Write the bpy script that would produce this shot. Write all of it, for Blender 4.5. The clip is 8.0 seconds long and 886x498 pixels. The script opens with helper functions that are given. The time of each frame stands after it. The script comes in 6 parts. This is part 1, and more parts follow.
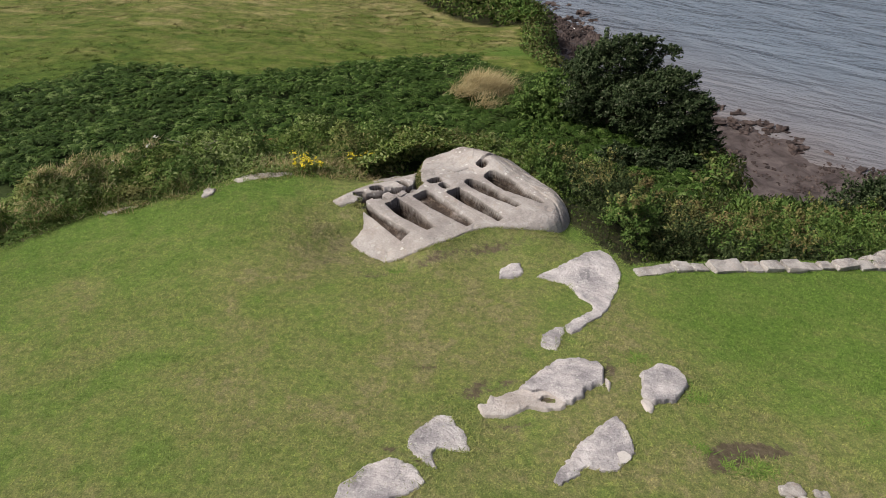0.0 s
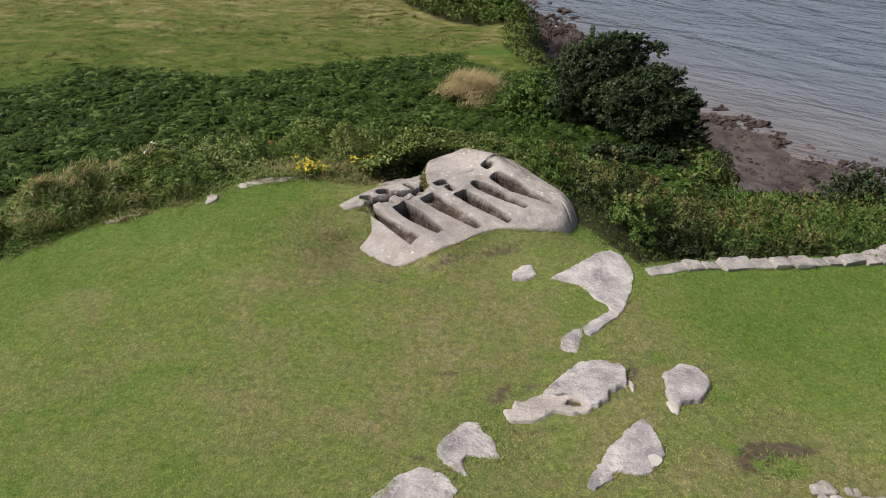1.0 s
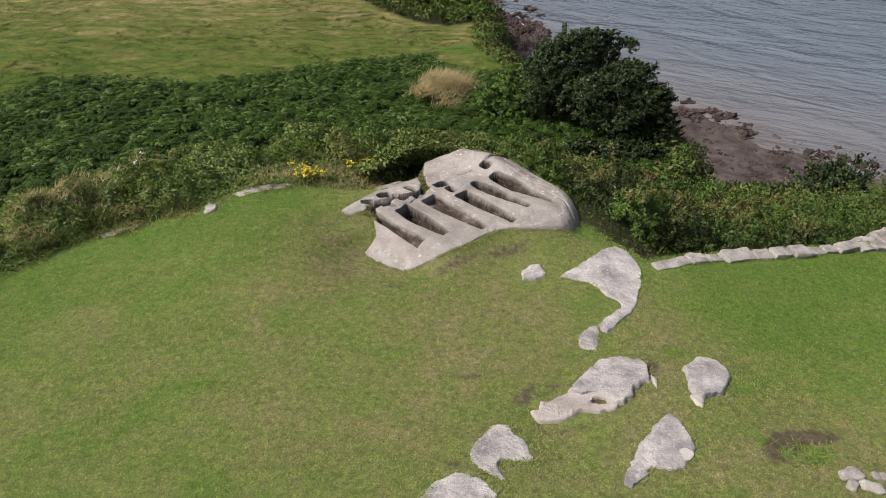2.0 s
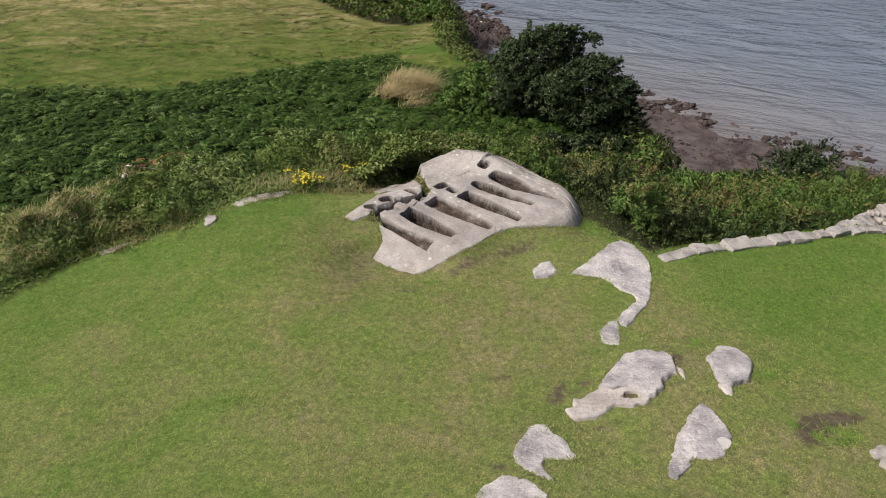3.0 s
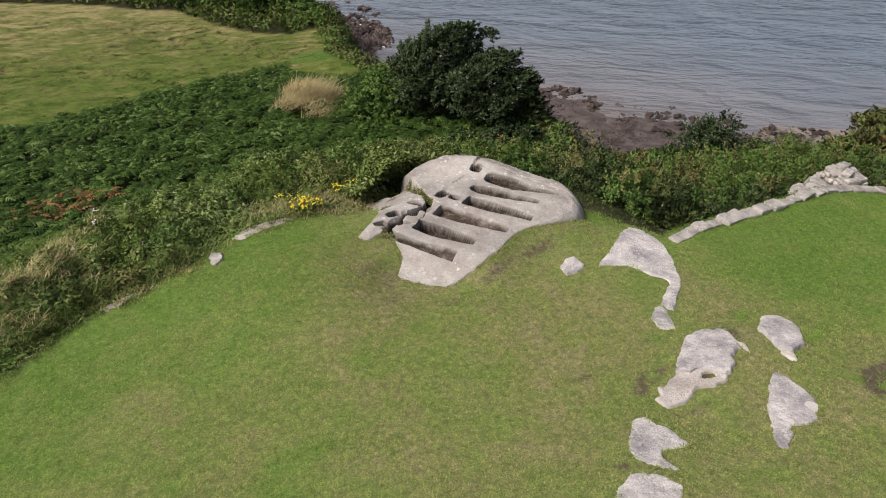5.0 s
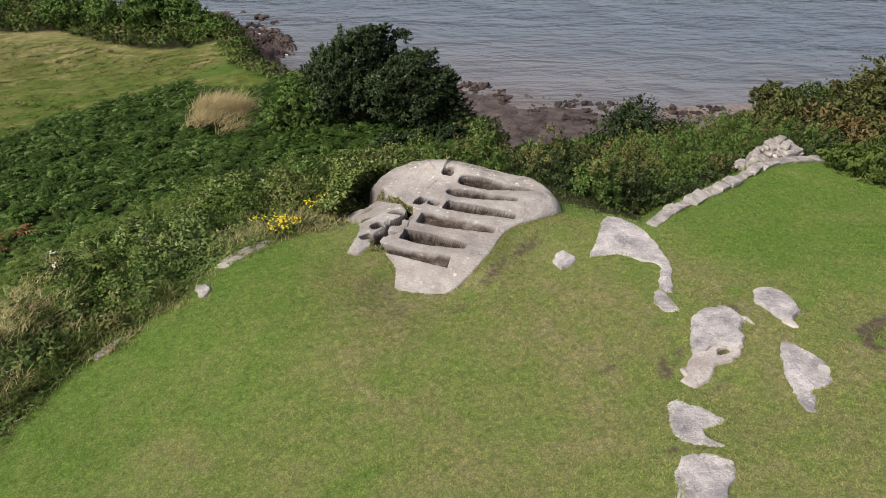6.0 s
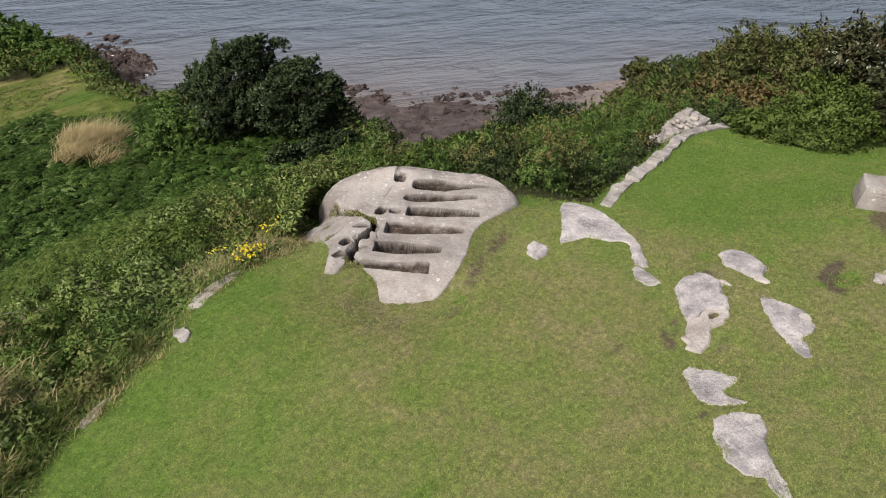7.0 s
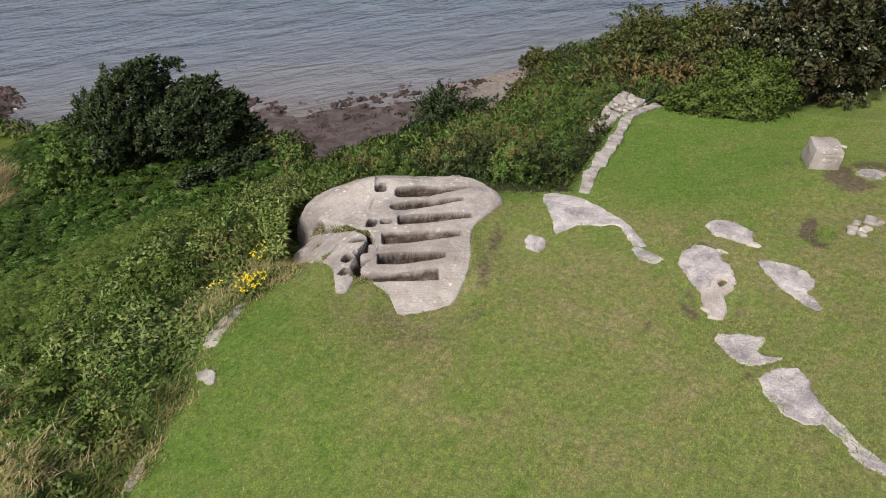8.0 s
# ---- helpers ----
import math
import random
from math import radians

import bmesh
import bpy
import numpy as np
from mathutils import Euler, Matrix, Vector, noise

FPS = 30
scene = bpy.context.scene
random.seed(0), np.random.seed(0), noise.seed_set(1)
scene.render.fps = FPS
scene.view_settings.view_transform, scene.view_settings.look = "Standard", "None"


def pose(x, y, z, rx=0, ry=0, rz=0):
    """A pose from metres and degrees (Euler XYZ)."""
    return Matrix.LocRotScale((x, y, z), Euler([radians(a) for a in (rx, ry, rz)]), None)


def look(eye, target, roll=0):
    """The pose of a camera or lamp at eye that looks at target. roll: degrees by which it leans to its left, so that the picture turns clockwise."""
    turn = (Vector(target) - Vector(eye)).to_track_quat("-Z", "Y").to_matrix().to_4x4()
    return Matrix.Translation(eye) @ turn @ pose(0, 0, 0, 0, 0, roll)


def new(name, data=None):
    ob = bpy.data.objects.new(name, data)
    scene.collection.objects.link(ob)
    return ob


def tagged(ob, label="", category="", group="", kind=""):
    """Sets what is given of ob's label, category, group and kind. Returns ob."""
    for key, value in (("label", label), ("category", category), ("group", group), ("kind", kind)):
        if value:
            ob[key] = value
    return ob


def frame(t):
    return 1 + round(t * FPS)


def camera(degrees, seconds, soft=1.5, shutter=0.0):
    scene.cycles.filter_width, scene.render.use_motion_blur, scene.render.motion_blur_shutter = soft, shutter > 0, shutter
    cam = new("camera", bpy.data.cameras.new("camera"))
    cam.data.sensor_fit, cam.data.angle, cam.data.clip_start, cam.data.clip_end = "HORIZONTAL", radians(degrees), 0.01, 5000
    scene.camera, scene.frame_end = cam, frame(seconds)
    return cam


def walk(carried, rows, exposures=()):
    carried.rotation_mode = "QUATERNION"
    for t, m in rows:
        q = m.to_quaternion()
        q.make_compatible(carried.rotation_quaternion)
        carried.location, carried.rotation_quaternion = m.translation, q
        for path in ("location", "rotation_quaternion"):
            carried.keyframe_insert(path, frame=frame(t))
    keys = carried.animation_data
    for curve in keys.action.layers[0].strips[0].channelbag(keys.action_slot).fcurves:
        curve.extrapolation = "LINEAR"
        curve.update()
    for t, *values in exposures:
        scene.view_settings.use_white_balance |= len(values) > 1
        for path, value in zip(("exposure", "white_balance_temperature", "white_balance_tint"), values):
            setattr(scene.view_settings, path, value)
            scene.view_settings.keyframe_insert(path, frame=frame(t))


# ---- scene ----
cam = camera(65.4, 8.0, soft=0.9)
PATH = [
    (0, (0.937, 0.58, 10.739), (0.844, 2.141, 9.492), -0.1),
    (0.5, (0.651, 0.665, 10.742), (0.579, 2.226, 9.493), -0.0),
    (1, (0.268, 0.726, 10.724), (0.227, 2.287, 9.475), -0.0),
    (1.5, (-0.136, 0.776, 10.719), (-0.136, 2.338, 9.47), 0.0),
    (3, (-1.653, 0.992, 10.728), (-1.497, 2.544, 9.476), -0.1),
    (3.5, (-2.297, 1.162, 10.756), (-2.074, 2.706, 9.505), -0.0),
    (4, (-3.005, 1.401, 10.724), (-2.707, 2.933, 9.473), 0.0),
    (4.5, (-3.807, 1.632, 10.737), (-3.424, 3.145, 9.486), 0.1),
    (6, (-6.195, 2.777, 10.787), (-5.49, 4.17, 9.537), 0.1),
    (6.5, (-7.037, 3.341, 10.818), (-6.18, 4.646, 9.569), 0.1),
    (7, (-7.898, 4.043, 10.856), (-6.911, 5.25, 9.605), 0.1),
    (7.5, (-8.752, 4.837, 10.877), (-7.655, 5.95, 9.628), -0.0),
    (8, (-9.612, 5.777, 10.961), (-8.413, 6.776, 9.71), -0.2),
]
walk(cam, [(t, look(eye, target, roll)) for t, eye, target, roll in PATH], [(0, 0.0), (1.5, 0.0), (3.5, 0.07), (8, 0.07)])


# ---- light ----
world = bpy.data.worlds.new("world")
scene.world = world
world.use_nodes = True
wn = world.node_tree
sky = wn.nodes.new("ShaderNodeTexSky")
sky.sky_type = "NISHITA"
sky.sun_disc = False
SUN_EL, SUN_AZ = 51.0, 264.0          # degrees; azimuth the sun comes from, clockwise from +y
sky.sun_elevation, sky.sun_rotation = radians(SUN_EL), radians(SUN_AZ)
sky.dust_density, sky.air_density = 8.0, 0.7
wn.links.new(sky.outputs["Color"], wn.nodes["Background"].inputs["Color"])
wn.nodes["Background"].inputs["Strength"].default_value = 0.115
sun = new("sun", bpy.data.lights.new("sun", "SUN"))
sun.data.energy, sun.data.angle, sun.data.color = 3.0, radians(13), (1.0, 0.96, 0.91)
_az, _el = radians(SUN_AZ), radians(SUN_EL)
sun.matrix_world = look((math.sin(_az) * math.cos(_el) * 50, math.cos(_az) * math.cos(_el) * 50, math.sin(_el) * 50), (0, 0, 0))

# ---- small tools ----
rng = np.random.default_rng(7)


def vnoise(x, y, size=1.0, seed=0):
    """Smooth value noise in -1..1."""
    x, y = np.asarray(x, float) / size + seed * 17.3, np.asarray(y, float) / size - seed * 9.1
    i, j = np.floor(x), np.floor(y)
    u, v = x - i, y - j
    u, v = u * u * (3 - 2 * u), v * v * (3 - 2 * v)

    def h(a, b):
        k = np.sin(a * 127.1 + b * 311.7 + seed * 74.7) * 43758.5453
        return (k - np.floor(k)) * 2 - 1
    return (h(i, j) * (1 - u) + h(i + 1, j) * u) * (1 - v) + (h(i, j + 1) * (1 - u) + h(i + 1, j + 1) * u) * v


def fbm(x, y, size=1.0, seed=0, octaves=4):
    return sum(vnoise(x, y, size / 2 ** k, seed + k) / 2 ** k for k in range(octaves)) / 1.6


def smooth(a, b, x):
    t = np.clip((np.asarray(x, float) - a) / (b - a), 0, 1)   # a may exceed b
    return t * t * (3 - 2 * t)


def nearest(x, y, pts, closed=False):
    """Distance to a polyline, the nearest point on it, and the side (positive: left of its run)."""
    x, y = np.asarray(x, float), np.asarray(y, float)
    best, nx, ny, side = np.full(x.shape, 1e9), np.zeros(x.shape), np.zeros(x.shape), np.ones(x.shape)
    run = list(zip(pts, pts[1:] + (pts[:1] if closed else [])))
    if not closed:
        run = run[:len(pts) - 1]
    for (ax, ay), (bx, by) in run:
        dx, dy = bx - ax, by - ay
        t = np.clip(((x - ax) * dx + (y - ay) * dy) / (dx * dx + dy * dy), 0, 1)
        px, py = ax + t * dx, ay + t * dy
        d = np.hypot(x - px, y - py)
        s = np.sign(dx * (y - ay) - dy * (x - ax))
        closer = d < best - 1e-9
        best, nx, ny, side = np.where(closer, d, best), np.where(closer, px, nx), np.where(closer, py, ny), np.where(closer, s, side)
    return best, nx, ny, side


def inside(x, y, pts):
    """Signed distance to a closed outline, positive inside."""
    x, y = np.asarray(x, float), np.asarray(y, float)
    odd = np.zeros(x.shape, bool)
    for (ax, ay), (bx, by) in zip(pts, pts[1:] + pts[:1]):
        if ay == by:
            continue
        cross = ((ay > y) != (by > y)) & (x < (bx - ax) * (y - ay) / (by - ay) + ax)
        odd ^= cross
    d = nearest(x, y, pts, True)[0]
    return np.where(odd, d, -d)


def rounded(pts, steps=5):
    """A closed Catmull-Rom curve through an outline."""
    out, n = [], len(pts)
    for i in range(n):
        p0, p1, p2, p3 = (np.array(pts[(i + k) % n], float) for k in (-1, 0, 1, 2))
        for s in range(steps):
            t = s / steps
            out.append(tuple(0.5 * (2 * p1 + (p2 - p0) * t + (2 * p0 - 5 * p1 + 4 * p2 - p3) * t * t + (3 * p1 - p0 - 3 * p2 + p3) * t ** 3)))
    return out


def cells(x, y, size, seed=0):
    """Distance to the nearest of many scattered centres, in cells, and a number for that centre."""
    gx, gy = np.asarray(x, float) / size, np.asarray(y, float) / size
    ix, iy = np.floor(gx), np.floor(gy)
    best, ident = np.full(gx.shape, 9.0), np.zeros(gx.shape)
    for a in (-1, 0, 1):
        for b in (-1, 0, 1):
            u, v = ix + a, iy + b
            h = np.sin(u * 127.1 + v * 311.7 + seed * 13.7) * 43758.5453
            g = np.sin(u * 269.5 + v * 183.3 + seed * 7.9) * 28001.8384
            h, g = h - np.floor(h), g - np.floor(g)
            d = np.hypot(gx - u - h, gy - v - g)
            near = d < best
            best, ident = np.where(near, d, best), np.where(near, np.abs(h * 7.31 + g * 3.7) % 1.0, ident)
    return best, ident


def mesh_np(name, verts, faces, mats, shade_smooth=False, index=None):
    """A mesh from arrays of vertices and faces, all with the same number of corners."""
    verts, faces = np.asarray(verts, np.float32), np.asarray(faces, np.int32)
    me = bpy.data.meshes.new(name)
    k = faces.shape[1]
    me.vertices.add(len(verts))
    me.vertices.foreach_set("co", verts.ravel())
    me.loops.add(faces.size)
    me.loops.foreach_set("vertex_index", faces.ravel())
    me.polygons.add(len(faces))
    me.polygons.foreach_set("loop_start", np.arange(0, faces.size, k, dtype=np.int32))
    for m in mats if isinstance(mats, (list, tuple)) else [mats]:
        me.materials.append(m)
    me.polygons.foreach_set("use_smooth", np.full(len(faces), bool(shade_smooth)))
    if index is not None:
        me.polygons.foreach_set("material_index", np.asarray(index, np.int32))
    me.update(calc_edges=True)
    return me


def part(name, bm, material, parent, label=""):
    """Links a bmesh (or a finished mesh) as one mesh object under a thing."""
    if isinstance(bm, bmesh.types.BMesh):
        me = bpy.data.meshes.new(name)
        bm.to_mesh(me)
        bm.free()
        me.materials.append(material)
    else:
        me = bm
    ob = new(name, me)
    ob.parent = parent
    return tagged(ob, label)


def thing(name, x, y, z, label, category, group="", kind=""):
    root = new(name)
    root.location = (x, y, z)
    root.empty_display_size = 0.2
    return tagged(root, label, category, group, kind)


def grid_faces(nx, ny):
    a = (np.arange(ny - 1)[:, None] * nx + np.arange(nx - 1)[None, :]).ravel()
    return np.stack([a, a + 1, a + nx + 1, a + nx], 1)


# ---- materials ----
def material(name, rough=0.8, spec=0.3):
    m = bpy.data.materials.new(name)
    m.use_nodes = True
    t = m.node_tree
    b = t.nodes["Principled BSDF"]
    b.inputs["Roughness"].default_value = rough
    b.inputs["Specular IOR Level"].default_value = spec
    return m, t, b


def nd(t, kind, **inputs):
    n = t.nodes.new(kind)
    for k, v in inputs.items():
        n.inputs[k.replace("_", " ")].default_value = v
    return n


def noise_tex(t, coord, scale, detail=5.0, rough=0.6, distort=0.0):
    n = nd(t, "ShaderNodeTexNoise", Scale=scale, Detail=detail, Roughness=rough, Distortion=distort)
    t.links.new(coord, n.inputs["Vector"])
    return n.outputs["Fac"]


def ramp(t, fac, stops):
    r = t.nodes.new("ShaderNodeValToRGB")
    e = r.color_ramp.elements
    while len(e) < len(stops):
        e.new(0.5)
    for k, (p, c) in enumerate(stops):
        e[k].position, e[k].color = p, (*c, 1) if len(c) == 3 else c
    t.links.new(fac, r.inputs["Fac"])
    return r.outputs["Color"]


def mix(t, fac, a, b, how="MIX"):
    n = t.nodes.new("ShaderNodeMix")
    n.data_type, n.blend_type = "RGBA", how
    for socket, v in ((n.inputs[0], fac), (n.inputs[6], a), (n.inputs[7], b)):
        if isinstance(v, (int, float)):
            socket.default_value = v
        elif isinstance(v, tuple):
            socket.default_value = (*v, 1)
        else:
            t.links.new(v, socket)
    return n.outputs[2]


def maths(t, op, a, b=0.0):
    n = t.nodes.new("ShaderNodeMath")
    n.operation = op
    for socket, v in zip(n.inputs, (a, b)):
        if isinstance(v, (int, float)):
            socket.default_value = v
        else:
            t.links.new(v, socket)
    return n.outputs[0]


def bump(t, b, height, strength=0.5, distance=0.02):
    n = nd(t, "ShaderNodeBump", Strength=strength, Distance=distance)
    t.links.new(height, n.inputs["Height"])
    t.links.new(n.outputs["Normal"], b.inputs["Normal"])


def world_coord(t):
    g = t.nodes.new("ShaderNodeNewGeometry")
    return g.outputs["Position"]


def leaf_material(name, stops, rough=0.55, glow=0.25, patch=None, patch_size=0.6):
    """Leaves whose colour differs from leaf to leaf and from patch to patch; light shines through them a little."""
    m, t, b = material(name, rough, 0.12)
    g = t.nodes.new("ShaderNodeNewGeometry")
    col = ramp(t, g.outputs["Random Per Island"], stops)
    if patch:
        f = noise_tex(t, g.outputs["Position"], 1 / patch_size, 3, 0.6)
        col = mix(t, ramp(t, f, [(0.45, (0, 0, 0)), (0.68, (1, 1, 1))]), col, patch)
    t.links.new(col, b.inputs["Base Color"])
    tr = t.nodes.new("ShaderNodeBsdfTranslucent")
    t.links.new(col, tr.inputs["Color"])
    mx = t.nodes.new("ShaderNodeMixShader")
    mx.inputs[0].default_value = glow
    t.links.new(b.outputs[0], mx.inputs[1])
    t.links.new(tr.outputs[0], mx.inputs[2])
    t.links.new(mx.outputs[0], t.nodes["Material Output"].inputs["Surface"])
    return m


def stone_material(name, dark, mid, light, lichen=0.35, scale=1.0, rust=(0.36, 0.27, 0.2), grain=0.55, wear=0.25):
    m, t, b = material(name, 0.9, 0.2)
    p = world_coord(t)
    big = noise_tex(t, p, 1.1 * scale, 6, 0.6, 0.4)
    col = ramp(t, big, [(0.36, dark), (0.5, mid), (0.64, light)])
    fine = noise_tex(t, p, 22 * scale, 8, 0.75)
    col = mix(t, grain, col, ramp(t, fine, [(0.3, (0.3, 0.28, 0.26)), (0.52, (0.52, 0.5, 0.48)), (0.72, (0.78, 0.76, 0.72))]), "OVERLAY")
    stain = noise_tex(t, p, 2.7 * scale, 5, 0.65, 0.8)
    col = mix(t, maths(t, "MULTIPLY", ramp(t, stain, [(0.55, (0, 0, 0)), (0.7, (1, 1, 1))]), 0.45), col, rust)
    vor = nd(t, "ShaderNodeTexVoronoi", Scale=7.0 * scale)
    vor.inputs["Randomness"].default_value = 1.0
    warp = nd(t, "ShaderNodeTexNoise", Scale=9.0 * scale, Detail=4.0)
    t.links.new(p, warp.inputs["Vector"])
    vadd = t.nodes.new("ShaderNodeVectorMath")
    vadd.operation = "MULTIPLY_ADD"
    vadd.inputs[1].default_value = (0.12, 0.12, 0.12)
    t.links.new(warp.outputs["Color"], vadd.inputs[0])
    t.links.new(p, vadd.inputs[2])
    t.links.new(vadd.outputs[0], vor.inputs["Vector"])
    spots = ramp(t, vor.outputs["Distance"], [(0.0, (1, 1, 1)), (0.2, (1, 1, 1)), (0.3, (0, 0, 0))])
    gate = ramp(t, noise_tex(t, p, 1.9 * scale, 3), [(0.52, (0, 0, 0)), (0.62, (1, 1, 1))])
    fac = maths(t, "MULTIPLY", maths(t, "MULTIPLY", spots, gate), lichen)
    col = mix(t, fac, col, (0.62, 0.61, 0.57))
    pits = ramp(t, noise_tex(t, p, 8.0 * scale, 8, 0.8), [(0.33, (1, 1, 1)), (0.41, (0, 0, 0))])
    col = mix(t, maths(t, "MULTIPLY", pits, wear), col, (0.12, 0.108, 0.1))
    flakes = ramp(t, noise_tex(t, p, 3.2 * scale, 8, 0.78, 0.5), [(0.55, (0, 0, 0)), (0.63, (1, 1, 1))])
    col = mix(t, maths(t, "MULTIPLY", flakes, wear), col, (0.6, 0.575, 0.56))
    # cut hollows darken with depth: brown algae, with shade painted into the same colour
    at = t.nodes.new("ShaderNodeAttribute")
    at.attribute_name = "hollow_tint"
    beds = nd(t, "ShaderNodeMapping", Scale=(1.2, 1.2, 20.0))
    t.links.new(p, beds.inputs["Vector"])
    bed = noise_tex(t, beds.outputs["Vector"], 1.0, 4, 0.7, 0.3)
    algae_and_shade = ramp(t, maths(t, "ADD", maths(t, "MULTIPLY", noise_tex(t, p, 8.0, 6, 0.7), 0.5), maths(t, "MULTIPLY", bed, 0.5)), [(0.34, (0.022, 0.016, 0.013)), (0.5, (0.058, 0.043, 0.034)), (0.66, (0.17, 0.132, 0.105))])
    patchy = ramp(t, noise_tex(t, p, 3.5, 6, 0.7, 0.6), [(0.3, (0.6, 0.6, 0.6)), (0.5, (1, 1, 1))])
    col = mix(t, maths(t, "MULTIPLY", at.outputs["Fac"], patchy), col, algae_and_shade)
    t.links.new(col, b.inputs["Base Color"])
    h = maths(t, "ADD", maths(t, "ADD", fine, maths(t, "MULTIPLY", bed, 1.6)), maths(t, "MULTIPLY", noise_tex(t, p, 5 * scale, 6, 0.7), 2.0))
    bump(t, b, h, 0.8, 0.035)
    return m


def lawn_colour(t, p):
    """Mown turf: lush along the wall and the bank, worn and yellower where people walk."""
    big = noise_tex(t, p, 0.5, 5, 0.62, 0.7)
    mid = noise_tex(t, p, 2.6, 6, 0.68, 0.5)
    small = noise_tex(t, p, 11.0, 4, 0.7)
    at = t.nodes.new("ShaderNodeAttribute")
    at.attribute_name = "lush"
    w = maths(t, "ADD", maths(t, "ADD", maths(t, "MULTIPLY", big, 1.3), maths(t, "MULTIPLY", mid, 1.0)), maths(t, "MULTIPLY", small, 0.4))
    w = maths(t, "SUBTRACT", w, maths(t, "ADD", maths(t, "MULTIPLY", at.outputs["Fac"], 0.46), 0.54))
    col = ramp(t, w, [(0.28, (0.101, 0.168, 0.034)), (0.5, (0.126, 0.18, 0.046)), (0.74, (0.165, 0.192, 0.066)), (0.92, (0.181, 0.185, 0.08)), (1.0, (0.212, 0.198, 0.103))])
    # tufts and blades of differing green, a hand's width and a finger's width across
    tuft = noise_tex(t, p, 9.0, 3, 0.6, 0.6)
    col = mix(t, 0.75, col, ramp(t, tuft, [(0.3, (0.28, 0.31, 0.25)), (0.5, (0.49, 0.5, 0.48)), (0.72, (0.71, 0.69, 0.6))]), "OVERLAY")
    blade = noise_tex(t, p, 34.0, 3, 0.7)
    return mix(t, 0.6, col, ramp(t, blade, [(0.3, (0.22, 0.26, 0.2)), (0.5, (0.5, 0.51, 0.48)), (0.7, (0.8, 0.77, 0.68))]), "OVERLAY")


def field_colour(t, p):
    """Rough meadow, green and straw in long drifts."""
    st = t.nodes.new("ShaderNodeMapping")
    st.inputs["Scale"].default_value = (0.075, 0.14, 0.1)
    st.inputs["Rotation"].default_value = (0, 0, radians(12))
    t.links.new(p, st.inputs["Vector"])
    fld = noise_tex(t, st.outputs["Vector"], 3.0, 6, 0.62, 0.8)
    xyz = t.nodes.new("ShaderNodeSeparateXYZ")
    t.links.new(p, xyz.inputs[0])
    fld = maths(t, "ADD", fld, maths(t, "MULTIPLY", maths(t, "SUBTRACT", xyz.outputs[1], 84.0), 0.007))
    # a greener, damper hollow near the trees
    hollow_at = nd(t, "ShaderNodeMapping", Location=(-5.5 / 5, -77.7 / 3, 0), Scale=(1 / 5, 1 / 3, 0))
    t.links.new(p, hollow_at.inputs["Vector"])
    far = t.nodes.new("ShaderNodeVectorMath")
    far.operation = "LENGTH"
    t.links.new(hollow_at.outputs["Vector"], far.inputs[0])
    hollow_tint = maths(t, "ADD", far.outputs["Value"], maths(t, "MULTIPLY", maths(t, "SUBTRACT", noise_tex(t, p, 0.5, 4), 0.5), 1.2))
    field_c = ramp(t, fld, [(0.3, (0.058, 0.094, 0.015)), (0.43, (0.088, 0.116, 0.023)), (0.56, (0.13, 0.138, 0.042)), (0.7, (0.235, 0.208, 0.094))])
    field_c = mix(t, 0.6, field_c, ramp(t, noise_tex(t, p, 0.9, 8, 0.8), [(0.34, (0.16, 0.18, 0.12)), (0.5, (0.5, 0.5, 0.5)), (0.66, (0.8, 0.8, 0.68))]), "OVERLAY")
    field_c = mix(t, ramp(t, hollow_tint, [(0.6, (0.65, 0.65, 0.65)), (1.2, (0, 0, 0))]), field_c, (0.07, 0.135, 0.022))
    return field_c


